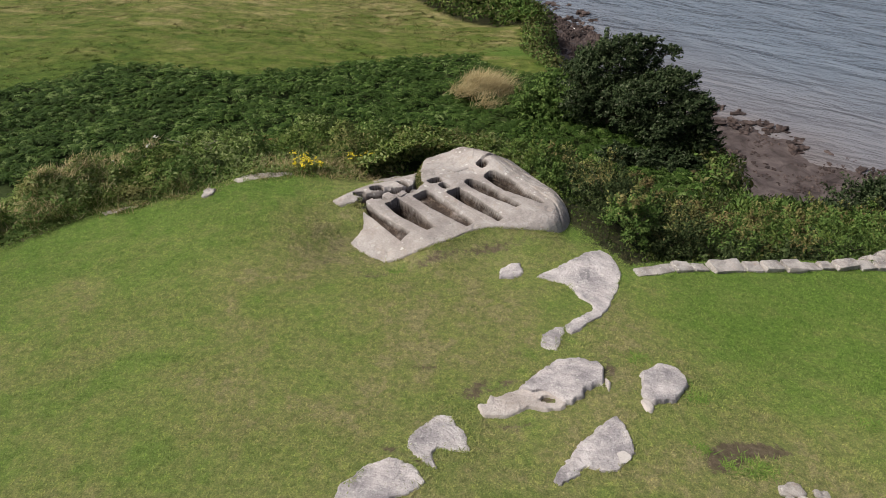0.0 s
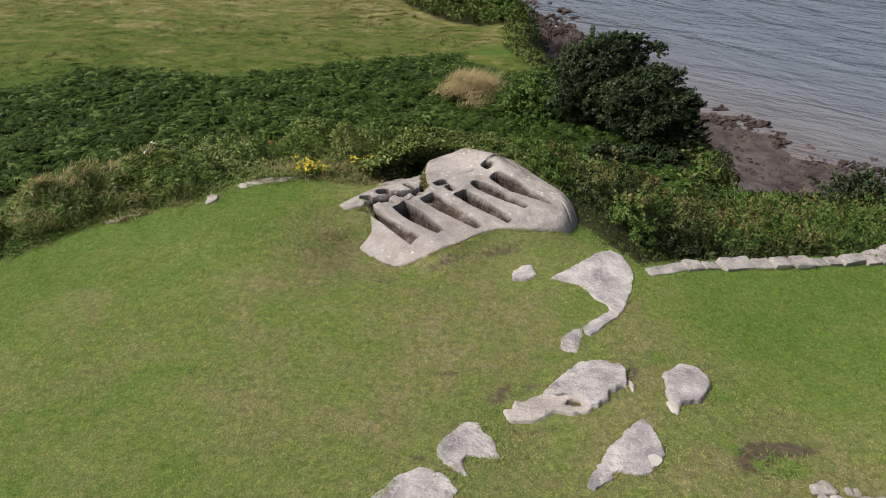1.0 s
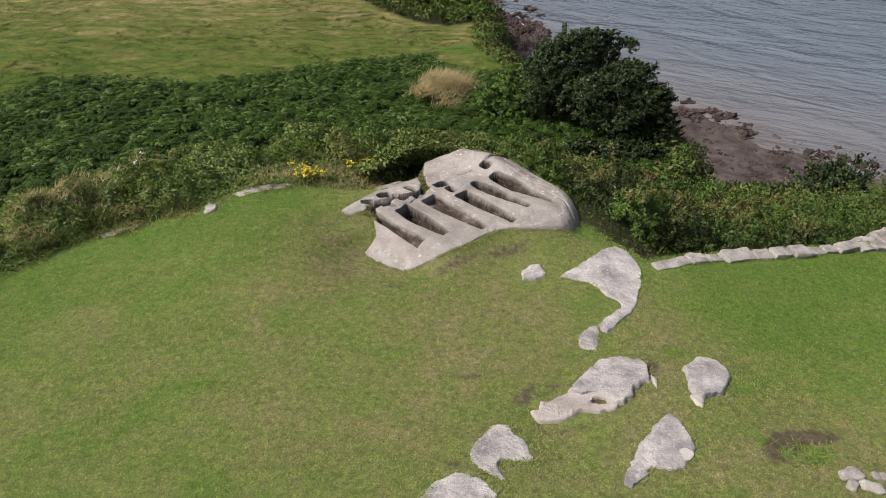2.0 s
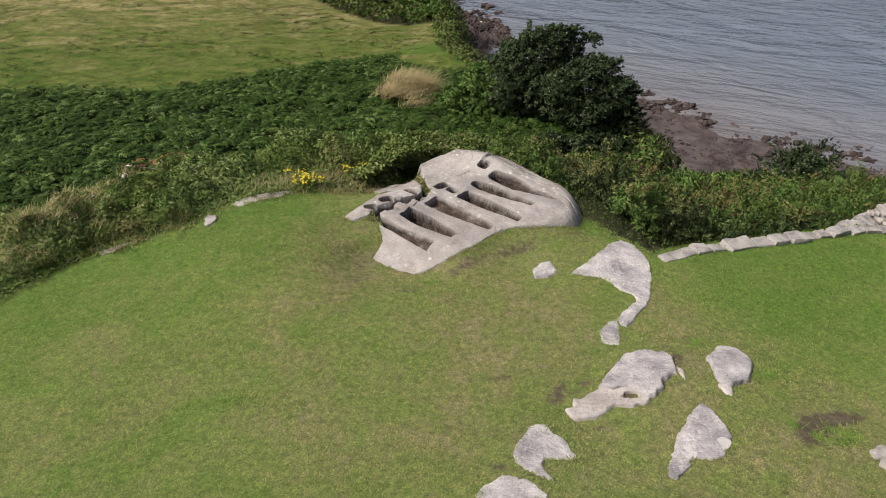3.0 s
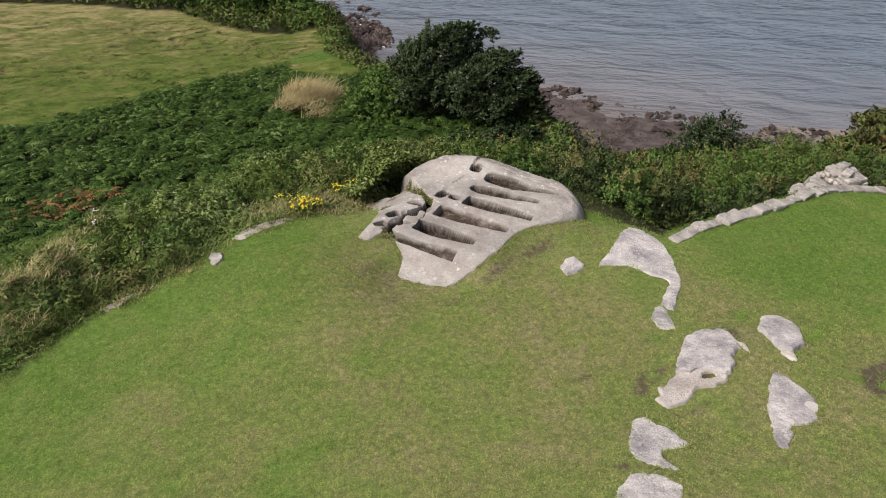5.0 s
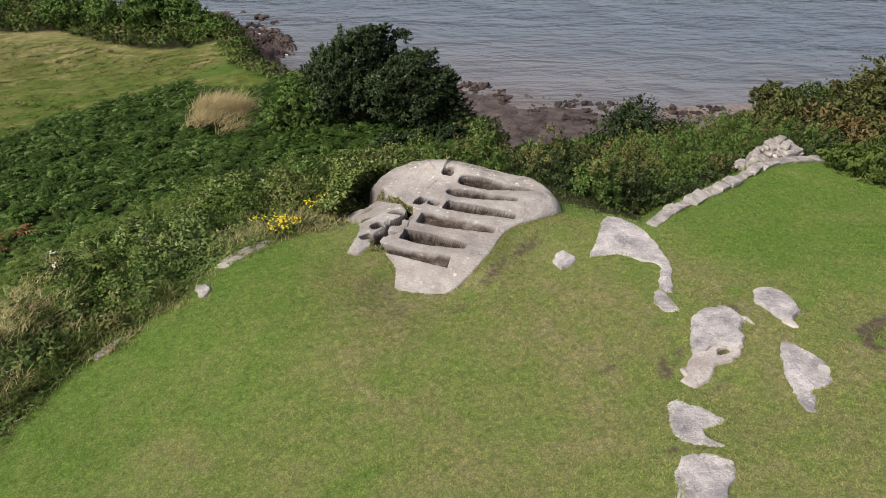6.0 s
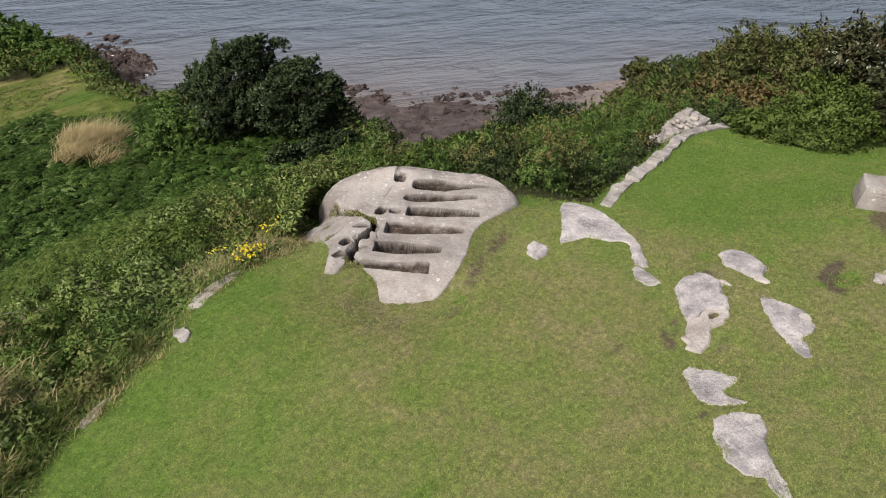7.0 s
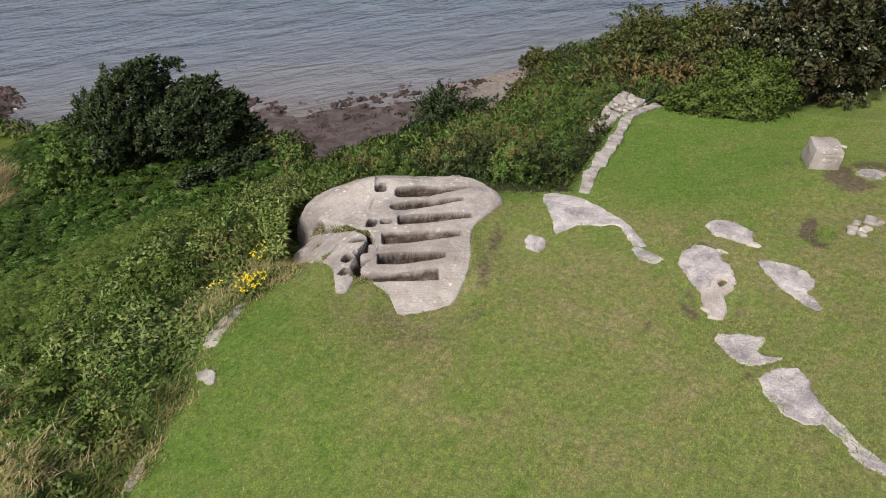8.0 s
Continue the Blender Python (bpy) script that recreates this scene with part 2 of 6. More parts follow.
def ground_material():
    m, t, b = material("ground", 0.95, 0.15)
    p = world_coord(t)
    at = t.nodes.new("ShaderNodeAttribute")
    at.attribute_name = "zone"
    sep = t.nodes.new("ShaderNodeSeparateColor")
    t.links.new(at.outputs["Color"], sep.inputs[0])
    lawn_f, field_f, shore_f, dirt_f = sep.outputs[0], sep.outputs[1], sep.outputs[2], at.outputs["Alpha"]
    big = noise_tex(t, p, 0.55, 5, 0.6, 0.6)
    mid = noise_tex(t, p, 3.0, 6, 0.65, 0.5)
    fine = noise_tex(t, p, 60.0, 6, 0.8)
    lawn_c = lawn_colour(t, p)
    lawn_c = mix(t, 0.55, lawn_c, ramp(t, fine, [(0.25, (0.18, 0.2, 0.12)), (0.5, (0.5, 0.5, 0.5)), (0.8, (0.8, 0.8, 0.7))]), "OVERLAY")
    field_c = field_colour(t, p)
    soil_c = ramp(t, mid, [(0.3, (0.02, 0.025, 0.01)), (0.6, (0.05, 0.05, 0.022)), (0.75, (0.08, 0.065, 0.035))])
    mud = noise_tex(t, p, 0.5, 7, 0.65, 1.0)
    shore_c = ramp(t, mud, [(0.32, (0.034, 0.026, 0.024)), (0.46, (0.075, 0.06, 0.056)), (0.62, (0.125, 0.103, 0.097)), (0.75, (0.17, 0.142, 0.132))])
    at2 = t.nodes.new("ShaderNodeAttribute")
    at2.attribute_name = "sand"
    shore_c = mix(t, at2.outputs["Fac"], shore_c, ramp(t, noise_tex(t, p, 1.6, 7, 0.75), [(0.3, (0.12, 0.1, 0.092)), (0.5, (0.2, 0.17, 0.155)), (0.7, (0.29, 0.255, 0.23))]))
    dirt_c = ramp(t, noise_tex(t, p, 9.0, 6, 0.7), [(0.3, (0.055, 0.039, 0.03)), (0.55, (0.115, 0.086, 0.067)), (0.75, (0.2, 0.157, 0.122))])
    col = mix(t, lawn_f, soil_c, lawn_c)
    col = mix(t, field_f, col, field_c)
    col = mix(t, shore_f, col, shore_c)
    ragged = maths(t, "ADD", maths(t, "SUBTRACT", dirt_f, 0.5), maths(t, "MULTIPLY", maths(t, "SUBTRACT", noise_tex(t, p, 8.0, 6, 0.75), 0.5), 2.3))
    col = mix(t, maths(t, "MULTIPLY", ramp(t, ragged, [(0.0, (0, 0, 0)), (0.42, (1, 1, 1))]), 0.85), col, dirt_c)
    t.links.new(col, b.inputs["Base Color"])
    rgh = mix(t, shore_f, (0.95, 0.95, 0.95), (0.6, 0.6, 0.6))
    t.links.new(rgh, b.inputs["Roughness"])
    h = maths(t, "ADD", maths(t, "MULTIPLY", fine, 0.6), maths(t, "MULTIPLY", mid, 1.2))
    bump(t, b, h, 1.0, 0.035)
    return m


def sea_material():
    m, t, b = material("sea_water", 0.12, 0.5)
    p = world_coord(t)
    sep = t.nodes.new("ShaderNodeSeparateXYZ")
    t.links.new(p, sep.inputs[0])
    # silt is stirred up along the shore and thins out to sea
    off = maths(t, "ADD", maths(t, "MULTIPLY", sep.outputs[0], 0.62), maths(t, "MULTIPLY", sep.outputs[1], 0.78))
    off = maths(t, "ADD", off, maths(t, "MULTIPLY", maths(t, "SUBTRACT", noise_tex(t, p, 0.05, 5, 0.6, 0.5), 0.5), 26.0))
    fac = maths(t, "DIVIDE", maths(t, "SUBTRACT", off, 70.0), 36.0)
    col = ramp(t, fac, [(0.0, (0.19, 0.166, 0.157)), (0.3, (0.185, 0.186, 0.203)), (1.0, (0.15, 0.182, 0.222))])
    t.links.new(col, b.inputs["Base Color"])
    turn = t.nodes.new("ShaderNodeMapping")
    turn.inputs["Rotation"].default_value = (0, 0, radians(24))
    t.links.new(p, turn.inputs["Vector"])
    mp = t.nodes.new("ShaderNodeMapping")
    mp.inputs["Scale"].default_value = (0.36, 1.0, 1.0)
    t.links.new(turn.outputs["Vector"], mp.inputs["Vector"])
    v = mp.outputs["Vector"]
    h = maths(t, "ADD", maths(t, "MULTIPLY", noise_tex(t, v, 0.2, 4, 0.5, 0.5), 2.4),
              maths(t, "ADD", maths(t, "MULTIPLY", noise_tex(t, v, 1.1, 4, 0.55, 0.3), 0.6), maths(t, "MULTIPLY", noise_tex(t, p, 4.0, 3, 0.6), 0.1)))
    bump(t, b, h, 1.0, 0.85)
    return m


M_GROUND = ground_material()
M_SEA = sea_material()
M_GRAVE = stone_material("weathered_sandstone", (0.262, 0.24, 0.226), (0.346, 0.323, 0.305), (0.424, 0.402, 0.384), 0.8, 0.9, (0.32, 0.265, 0.215), 0.4)
M_ROCK = stone_material("grey_sandstone", (0.27, 0.262, 0.276), (0.42, 0.405, 0.416), (0.64, 0.615, 0.61), 0.7, 1.5, (0.54, 0.5, 0.48), 0.7, 0.85)
M_CHIP = stone_material("fresh_sandstone", (0.38, 0.345, 0.32), (0.47, 0.435, 0.41), (0.58, 0.545, 0.515), 0.2, 1.6, (0.42, 0.35, 0.3), 0.4)
M_WALL = stone_material("lichen_stone", (0.24, 0.23, 0.22), (0.37, 0.352, 0.335), (0.52, 0.5, 0.475), 0.9, 1.8, wear=0.5)
_m, _t, _b = material("lichen_crust", 0.95, 0.1)
_t.links.new(ramp(_t, noise_tex(_t, world_coord(_t), 30.0, 5, 0.7), [(0.3, (0.46, 0.43, 0.4)), (0.7, (0.56, 0.53, 0.5))]), _b.inputs["Base Color"])
M_LICHEN = _m
_m, _t, _b = material("sea_foam", 0.6, 0.3)
_t.links.new(ramp(_t, noise_tex(_t, world_coord(_t), 4.0, 4, 0.7), [(0.3, (0.6, 0.6, 0.6)), (0.7, (0.82, 0.82, 0.82))]), _b.inputs["Base Color"])
M_FOAM = _m
M_SHORE = stone_material("wet_shore_rock", (0.03, 0.024, 0.023), (0.06, 0.046, 0.043), (0.115, 0.092, 0.085), 0.0, 0.5, (0.08, 0.05, 0.038), wear=0.0)
_m, _t, _b = material("lawn_blade", 0.75, 0.2)
_g = _t.nodes.new("ShaderNodeNewGeometry")
_c = mix(_t, 0.9, lawn_colour(_t, _g.outputs["Position"]), ramp(_t, _g.outputs["Random Per Island"], [(0.0, (0.4, 0.42, 0.37)), (0.45, (0.54, 0.54, 0.5)), (0.82, (0.65, 0.645, 0.55)), (1.0, (0.76, 0.73, 0.62))]), "OVERLAY")
_t.links.new(_c, _b.inputs["Base Color"])
_tr = _t.nodes.new("ShaderNodeBsdfTranslucent")
_t.links.new(_c, _tr.inputs["Color"])
_mx = _t.nodes.new("ShaderNodeMixShader")
_mx.inputs[0].default_value = 0.06
_t.links.new(_b.outputs[0], _mx.inputs[1])
_t.links.new(_tr.outputs[0], _mx.inputs[2])
_t.links.new(_mx.outputs[0], _t.nodes["Material Output"].inputs["Surface"])
M_LAWN = _m
M_FIELD, _t, _b = material("meadow_blade", 0.8, 0.1)
_g = _t.nodes.new("ShaderNodeNewGeometry")
_t.links.new(mix(_t, 0.7, field_colour(_t, _g.outputs["Position"]), ramp(_t, _g.outputs["Random Per Island"], [(0.0, (0.5, 0.52, 0.44)), (0.5, (0.57, 0.57, 0.52)), (1.0, (0.72, 0.68, 0.56))]), "OVERLAY"), _b.inputs["Base Color"])
M_MEADOWSTRAW = leaf_material("meadow_straw", [(0.0, (0.213, 0.188, 0.0688)), (0.6, (0.3, 0.256, 0.106)), (1.0, (0.425, 0.362, 0.175))], 0.8, 0.2)
M_STRAW = leaf_material("dry_grass", [(0.0, (0.27, 0.215, 0.1)), (0.6, (0.44, 0.37, 0.195)), (1.0, (0.58, 0.5, 0.3))], 0.7, 0.35)
M_BRACKEN = leaf_material("bracken_frond", [(0.0, (0.0198, 0.0451, 0.00722)), (0.55, (0.0416, 0.0831, 0.0135)), (0.85, (0.0948, 0.153, 0.0326)), (1.0, (0.171, 0.235, 0.0813))], 0.7, 0.25, (0.0307, 0.0596, 0.00993), 3.0)
M_DEAD = leaf_material("dead_bracken", [(0.0, (0.1, 0.05, 0.02)), (0.6, (0.2, 0.105, 0.045)), (1.0, (0.3, 0.18, 0.085))], 0.8, 0.2)
M_FERN = leaf_material("bank_fern", [(0.0, (0.0512, 0.09, 0.0164)), (0.5, (0.09, 0.143, 0.0266)), (1.0, (0.164, 0.205, 0.0563))], 0.7, 0.3, (0.0593, 0.0939, 0.0205), 0.8)
M_WEED = leaf_material("weed_leaf", [(0.0, (0.0757, 0.138, 0.0275)), (0.5, (0.152, 0.213, 0.0523)), (0.9, (0.234, 0.268, 0.0825)), (1.0, (0.385, 0.343, 0.165))], 0.65, 0.3, (0.234, 0.227, 0.0894), 0.9)
M_NETTLE = leaf_material("nettle_leaf", [(0.0, (0.099, 0.158, 0.0396)), (0.5, (0.172, 0.238, 0.066)), (1.0, (0.29, 0.343, 0.145))], 0.7, 0.25)
M_TAN = leaf_material("withered_stem", [(0.0, (0.184, 0.149, 0.0633)), (0.6, (0.333, 0.276, 0.132)), (1.0, (0.483, 0.414, 0.23))], 0.75, 0.25)
M_GORSE = leaf_material("gorse_sprig", [(0.0, (0.0772, 0.148, 0.0337)), (0.5, (0.12, 0.204, 0.0477)), (1.0, (0.204, 0.281, 0.0772))], 0.7, 0.25, (0.0983, 0.162, 0.0421), 0.5)
M_DARKGORSE = leaf_material("dark_gorse_sprig", [(0.0, (0.0363, 0.06, 0.0207)), (0.6, (0.0621, 0.0909, 0.0311)), (1.0, (0.114, 0.145, 0.057))], 0.7, 0.2)
M_OLIVE = leaf_material("olive_shoot", [(0.0, (0.1, 0.125, 0.035)), (0.6, (0.175, 0.19, 0.06)), (1.0, (0.28, 0.27, 0.11))], 0.7, 0.25, (0.2, 0.155, 0.07), 0.7)
M_TREE = leaf_material("tree_leaf", [(0.0, (0.0192, 0.0352, 0.0128)), (0.55, (0.0435, 0.069, 0.0268)), (0.9, (0.0766, 0.103, 0.0459)), (1.0, (0.16, 0.179, 0.115))], 0.65, 0.2)
M_ELDER = leaf_material("elder_leaf", [(0.0, (0.0229, 0.0321, 0.0138)), (0.5, (0.0574, 0.0673, 0.0275)), (0.85, (0.0994, 0.104, 0.0536)), (1.0, (0.199, 0.199, 0.13))], 0.65, 0.2, (0.0765, 0.0612, 0.0306), 1.6)
M_BUSH = leaf_material("bright_bush_leaf", [(0.0, (0.0828, 0.129, 0.0276)), (0.6, (0.12, 0.17, 0.0368)), (1.0, (0.166, 0.202, 0.0644))], 0.65, 0.28, (0.0828, 0.124, 0.0276), 0.5)
M_HEDGE = leaf_material("hedge_leaf", [(0.0, (0.0649, 0.0865, 0.0238)), (0.5, (0.108, 0.132, 0.039)), (1.0, (0.185, 0.189, 0.0758))], 0.65, 0.25, (0.0924, 0.0779, 0.0368), 0.9)
M_RUSSET = leaf_material("browning_sprig", [(0.0, (0.0975, 0.0754, 0.032)), (0.5, (0.177, 0.132, 0.0548)), (1.0, (0.274, 0.212, 0.0975))], 0.65, 0.22, (0.0914, 0.109, 0.0343), 0.6)
M_YELLOW = leaf_material("yellow_petal", [(0.0, (0.72, 0.56, 0.02)), (1.0, (0.88, 0.76, 0.08))], 0.6, 0.3)
M_WHITE = leaf_material("white_petal", [(0.0, (0.6, 0.6, 0.52)), (1.0, (0.8, 0.8, 0.74))], 0.6, 0.3)
_m, _t, _b = material("bark", 0.9, 0.2)
_t.links.new(ramp(_t, noise_tex(_t, world_coord(_t), 6.0, 6, 0.7), [(0.3, (0.05, 0.04, 0.03)), (0.7, (0.14, 0.115, 0.09))]), _b.inputs["Base Color"])
M_BARK = _m
_m, _t, _b = material("bleached_wood", 0.85, 0.2)
_t.links.new(ramp(_t, noise_tex(_t, world_coord(_t), 14.0, 6, 0.7), [(0.3, (0.15, 0.125, 0.1)), (0.7, (0.32, 0.28, 0.24))]), _b.inputs["Base Color"])
M_DEADWOOD = _m
M_PALE = leaf_material("pale_leaf", [(0.0, (0.2, 0.23, 0.17)), (1.0, (0.42, 0.44, 0.36))], 0.6, 0.2)
# the shade between the leaves is put into this dark colour
_m, _t, _b = material("undergrowth_gap_shade", 0.95, 0.1)
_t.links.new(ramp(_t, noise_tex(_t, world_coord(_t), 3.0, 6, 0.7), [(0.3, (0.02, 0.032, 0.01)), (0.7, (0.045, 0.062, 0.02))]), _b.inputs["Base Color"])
M_UNDERSHADE = _m

# ---- lie of the land ----
SEA = -29.3
EDGE = [(-60, -60), (-26, -6), (-15, 6), (-11.4, 10.4), (-9.9, 12.3), (-9.0, 13.15), (-8.2, 13.8), (-7.3, 14.15), (-6.2, 14.75), (-5.65, 15.4), (-4.9, 15.8), (-4.15, 15.95), (-2.9, 16.1),
        (-1.8, 16.4), (0.2, 16.4), (2.0, 15.5), (3.15, 14.6), (3.7, 13.75), (4.35, 12.8), (5.6, 13.25), (7.0, 13.6), (8.3, 13.92), (9.8, 14.4), (11.0, 14.8),
        (12.2, 14.95), (13.6, 14.85), (13.8, 14.3), (13.5, 13.6), (14.6, 12.2), (15.2, 11.2), (17.2, 10.9), (20.6, 8.3), (30, 2), (70, -30)]
COAST = [(-900, 900), (-200, 420), (-60, 190), (-22, 135), (-6, 116), (5, 106), (8.6, 99), (8.4, 88), (7.9, 78), (9.5, 72), (14.5, 63), (19, 54), (20, 46), (16, 38), (8, 30), (0, 24), (-40, -10), (-600, -500)]
WATER = [(-900, 920), (-200, 435), (-58, 201), (-14, 141), (1, 119.5), (10.8, 111.5), (17, 103.6), (16.6, 98.8), (14.2, 93), (14.6, 85), (20, 79.5), (31, 77.5), (36, 71), (39.5, 67.5), (44, 65), (47, 61.7), (55.3, 57), (61.5, 54.3), (69, 51), (110, 37), (220, -20), (950, -450)]
BLUFF = [(-20, 90), (10, 60), (22, 48), (33, 43.5), (46, 36), (60, 28), (90, 11), (900, -450)]


def lawn_z(x, y):
    u, v = np.clip(x, -12, 18), np.clip(y, 2.5, 17) - 10
    z = 1.288 - 0.0443 * u - 0.1514 * v - 0.0055 * u * u - 0.0038 * u * v + 0.0084 * v * v
    for cx, cy, a, r in ((-4.1, 13.2, 0.17, 2.0), (0.9, 12.6, -0.26, 1.3), (8.7, 8.2, 0.35, 1.6), (7.5, 10.3, -0.12, 1.2), (1.5, 7.5, -0.15, 0.8), (3.9, 8.5, 0.14, 1.3), (-1.95, 12.7, -0.27, 0.85)):
        z = z + a * np.exp(-((x - cx) ** 2 + (y - cy) ** 2) / (r * r))
    return z + 0.02 * fbm(x, y, 1.6, 3)


def grave_top(x, y):
    """The worn upper side of the grave rock: a tilted bed with a tongue that dips into the lawn, a lobe that sinks to the west, and a dome behind."""
    x, y = np.asarray(x, float), np.asarray(y, float)
    z = 1.933 - 0.0209 * x - 0.0724 * y + 0.07 * np.exp(-((x - 1.9) ** 2 + ((y - 14.7) / 0.6) ** 2))
    z = z - 0.37 * smooth(-9.15, -7.95, -0.7 * (x + y)) * smooth(14.7, 13.7, y)
    back = 0.91 * y - 0.42 * x
    lobe = smooth(-0.58, -0.76, x + 0.05 * vnoise(x, y, 0.5, 47))
    return z + lobe * (0.07 * smooth(14.0, 14.4, back) - 0.48 * np.maximum(back - 14.75, 0)) - (1 - lobe) * 0.24 * np.maximum(back - 15.15, 0)


GRAVE_OUTLINE = [(-1.9, 14.38), (-1.81, 14.08), (-1.82, 13.83), (-1.92, 13.6), (-2.03, 13.38), (-1.9, 13.2), (-1.72, 13.03), (-1.45, 12.83), (-1.2, 12.69), (-1.02, 12.62), (-0.7, 12.7), (-0.12, 12.9), (0.32, 13.2),
                 (0.67, 13.48), (1.2, 13.8), (1.75, 13.85), (2.45, 13.9), (2.95, 14.1), (3.24, 14.5), (3.38, 15.1), (3.22, 15.9), (2.6, 16.95), (1.85, 18.0), (1.1, 18.85), (0.3, 19.05), (-0.35, 18.75),
                 (-0.85, 18.2), (-1.2, 17.75), (-1.6, 17.4), (-1.98, 17.05), (-2.1, 16.75), (-1.97, 16.4), (-1.9, 16.05), (-1.93, 15.7), (-2.05, 15.4), (-2.4, 14.9), (-2.66, 14.62), (-2.6, 14.52), (-2.4, 14.44), (-2.08, 14.6)][::-1]
GRAVE_LINE = rounded(GRAVE_OUTLINE, 2)


def lip(x, y):
    """How far the rock's rim is worn down: little on the lawn side, much on the seaward side and at the eastern end."""
    w = smooth(-0.4, 1.3, y - 15.2 + 0.75 * x)
    return w * (1 - 0.62 * smooth(-9.6, -8.5, 0.7 * (x - y)) * smooth(3.3, 2.5, x)) * smooth(-1.7, -0.9, x)


def bedded(x, y, z):
    """The turf meets the grave rock's rim and lies under its slab."""
    near = (x > -4.5) & (x < 5) & (y > 10.5) & (y < 20.2)
    if near.any():
        u, v = x[near], y[near]
        e = inside(u, v, GRAVE_LINE)
        rim = grave_top(u, v) - 0.035 - 0.42 * lip(u, v)
        hug = np.exp(-np.maximum(-e, 0) / 0.55) * (1 - smooth(16.0, 17.0, v))
        g = z[near] * (1 - hug) + rim * hug
        # on the seaward sides the earth lies no higher than the rock's foot
        low = np.exp(-np.maximum(-e, 0) / 0.45)
        g = g * (1 - low) + np.minimum(g, rim) * low
        z = z.copy()
        z[near] = g - 1.0 * smooth(0.1, 0.45, e)
    return z


def lay(x, y):
    """Height of the ground, and how far a place lies beyond the lawn, landward of the coast edge and above the water line."""
    x, y = np.asarray(x, float), np.asarray(y, float)
    d, nx, ny, side = nearest(x, y, EDGE)
    d = d * side
    c, _, _, cs = nearest(x, y, COAST)
    c = c * cs
    w, _, _, ws = nearest(x, y, WATER)
    w = -w * ws
    top = lawn_z(x, y)
    steep = 0.62 - 0.2 * smooth(18, 30, x - 0.6 * (y - 14))
    dd = np.maximum(d, 0)
    slope = lawn_z(nx, ny) - steep * dd + 0.3 * (1 - np.exp(-dd)) + 0.35 * fbm(x, y, 5.0, 5) * smooth(1, 5, dd)
    # the wall holds the lawn up: the ground beyond its foot lies lower
    slope = slope - 0.75 * smooth(0.15, 0.5, dd) * smooth(4.6, 6.5, x) * smooth(15.0, 13.6, x)
    yy = np.clip(y, 20, 150)
    flat = -17.5 - 0.12 * (yy - 46) - 0.045 * np.clip(x, -40, 0) + 0.25 * fbm(x, y, 9.0, 8)
    shore = SEA + np.clip(0.07 * w, -3, 0.9) + (0.12 * fbm(x, y, 3.0, 11) + 0.25 * np.maximum(fbm(x * 0.6, y, 5.0, 12), 0)) * (1 - smooth(46, 53, x))
    low = flat + (shore - flat) * smooth(0, 3.6, c + 0.8 * fbm(x, y, 4.0, 14))
    b, _, _, bs = nearest(x, y, BLUFF)
    slope = slope + (np.minimum(shore, slope) - slope) * smooth(-1, 9, b * bs + fbm(x, y, 4.0, 15))
    k = 0.8
    h = np.clip(0.5 + 0.5 * (slope - low) / k, 0, 1)
    out = low * (1 - h) + slope * h + k * h * (1 - h)
    return bedded(x, y, np.where(d < 0, top, out)), d, c, w


def ground_z(x, y):
    return lay(x, y)[0]


def spaced(*runs):
    out = []
    for a, b, step in runs:
        out += list(np.arange(a, b - 1e-6, step))
    return np.array(out + [runs[-1][1]])


# bare earth: centre x, y, half sizes, turn, strength
EARTH_BY_SLAB = [(5.45, 7.42, 0.62, 0.15, 8, 2.2), (4.95, 7.2, 0.38, 0.2, 40, 2.4), (4.72, 6.92, 0.09, 0.2, -15, 1.5), (1.3, 13.2, 0.8, 0.22, 25, 1.0), (0.0, 12.6, 0.9, 0.2, 32, 0.95), (-1.6, 11.95, 0.7, 0.18, 5, 0.7),
        (1.05, 8.4, 0.5, 0.2, 40, 0.9), (3.42, 8.95, 0.14, 0.3, 20, 1.1), (0.2, 8.8, 0.35, 0.2, 0, 0.7), (0.3, 6.6, 0.3, 0.12, -40, 1.1), (8.2, 7.1, 0.7, 0.5, -30, 1.3),
        (-2.3, 13.2, 0.2, 0.6, 0, 0.8)]
EARTH_BY_ROCKS = [(2.45, 12.6, 0.35, 0.2, 30, 0.6), (7.2, 6.5, 1.0, 0.5, 0, 0.6), (1.7, 7.55, 0.35, 0.16, 15, 0.85), (1.8, 9.4, 0.2, 0.16, 0, 0.75), (-5.0, 15.5, 1.0, 0.25, 30, 0.8),
        (-7.6, 14.0, 0.7, 0.2, 35, 0.8), (-2.7, 12.7, 0.4, 0.25, 0, 0.55), (8.9, 8.9, 0.5, 0.4, 0, 0.6), (1.0, 8.25, 0.4, 0.2, 40, 0.95), (1.75, 7.65, 0.6, 0.12, 5, 0.9),
        (2.2, 8.15, 0.24, 0.14, 0, 1.4), (3.4, 8.98, 0.14, 0.16, 0, 1.5), (1.55, 8.55, 0.3, 0.16, 40, 1.1)]
EARTH_WORN = [(0.05, 6.68, 0.55, 0.1, -18, 1.2), (3.45, 9.3, 0.2, 0.3, 20, 0.9), (8.6, 7.55, 0.8, 0.35, -10, 1.5), (9.7, 7.0, 0.9, 0.5, 0, 1.6), (2.25, 10.9, 0.15, 0.3, 30, 0.6),
        (-2.3, 12.4, 0.5, 0.2, 40, 0.7), (-3.0, 9.0, 0.5, 0.35, 10, 0.5), (-0.6, 10.2, 0.6, 0.3, -20, 0.45), (2.2, 13.5, 0.7, 0.14, 20, 0.8), (-1.1, 11.9, 0.8, 0.13, 25, 0.9)]


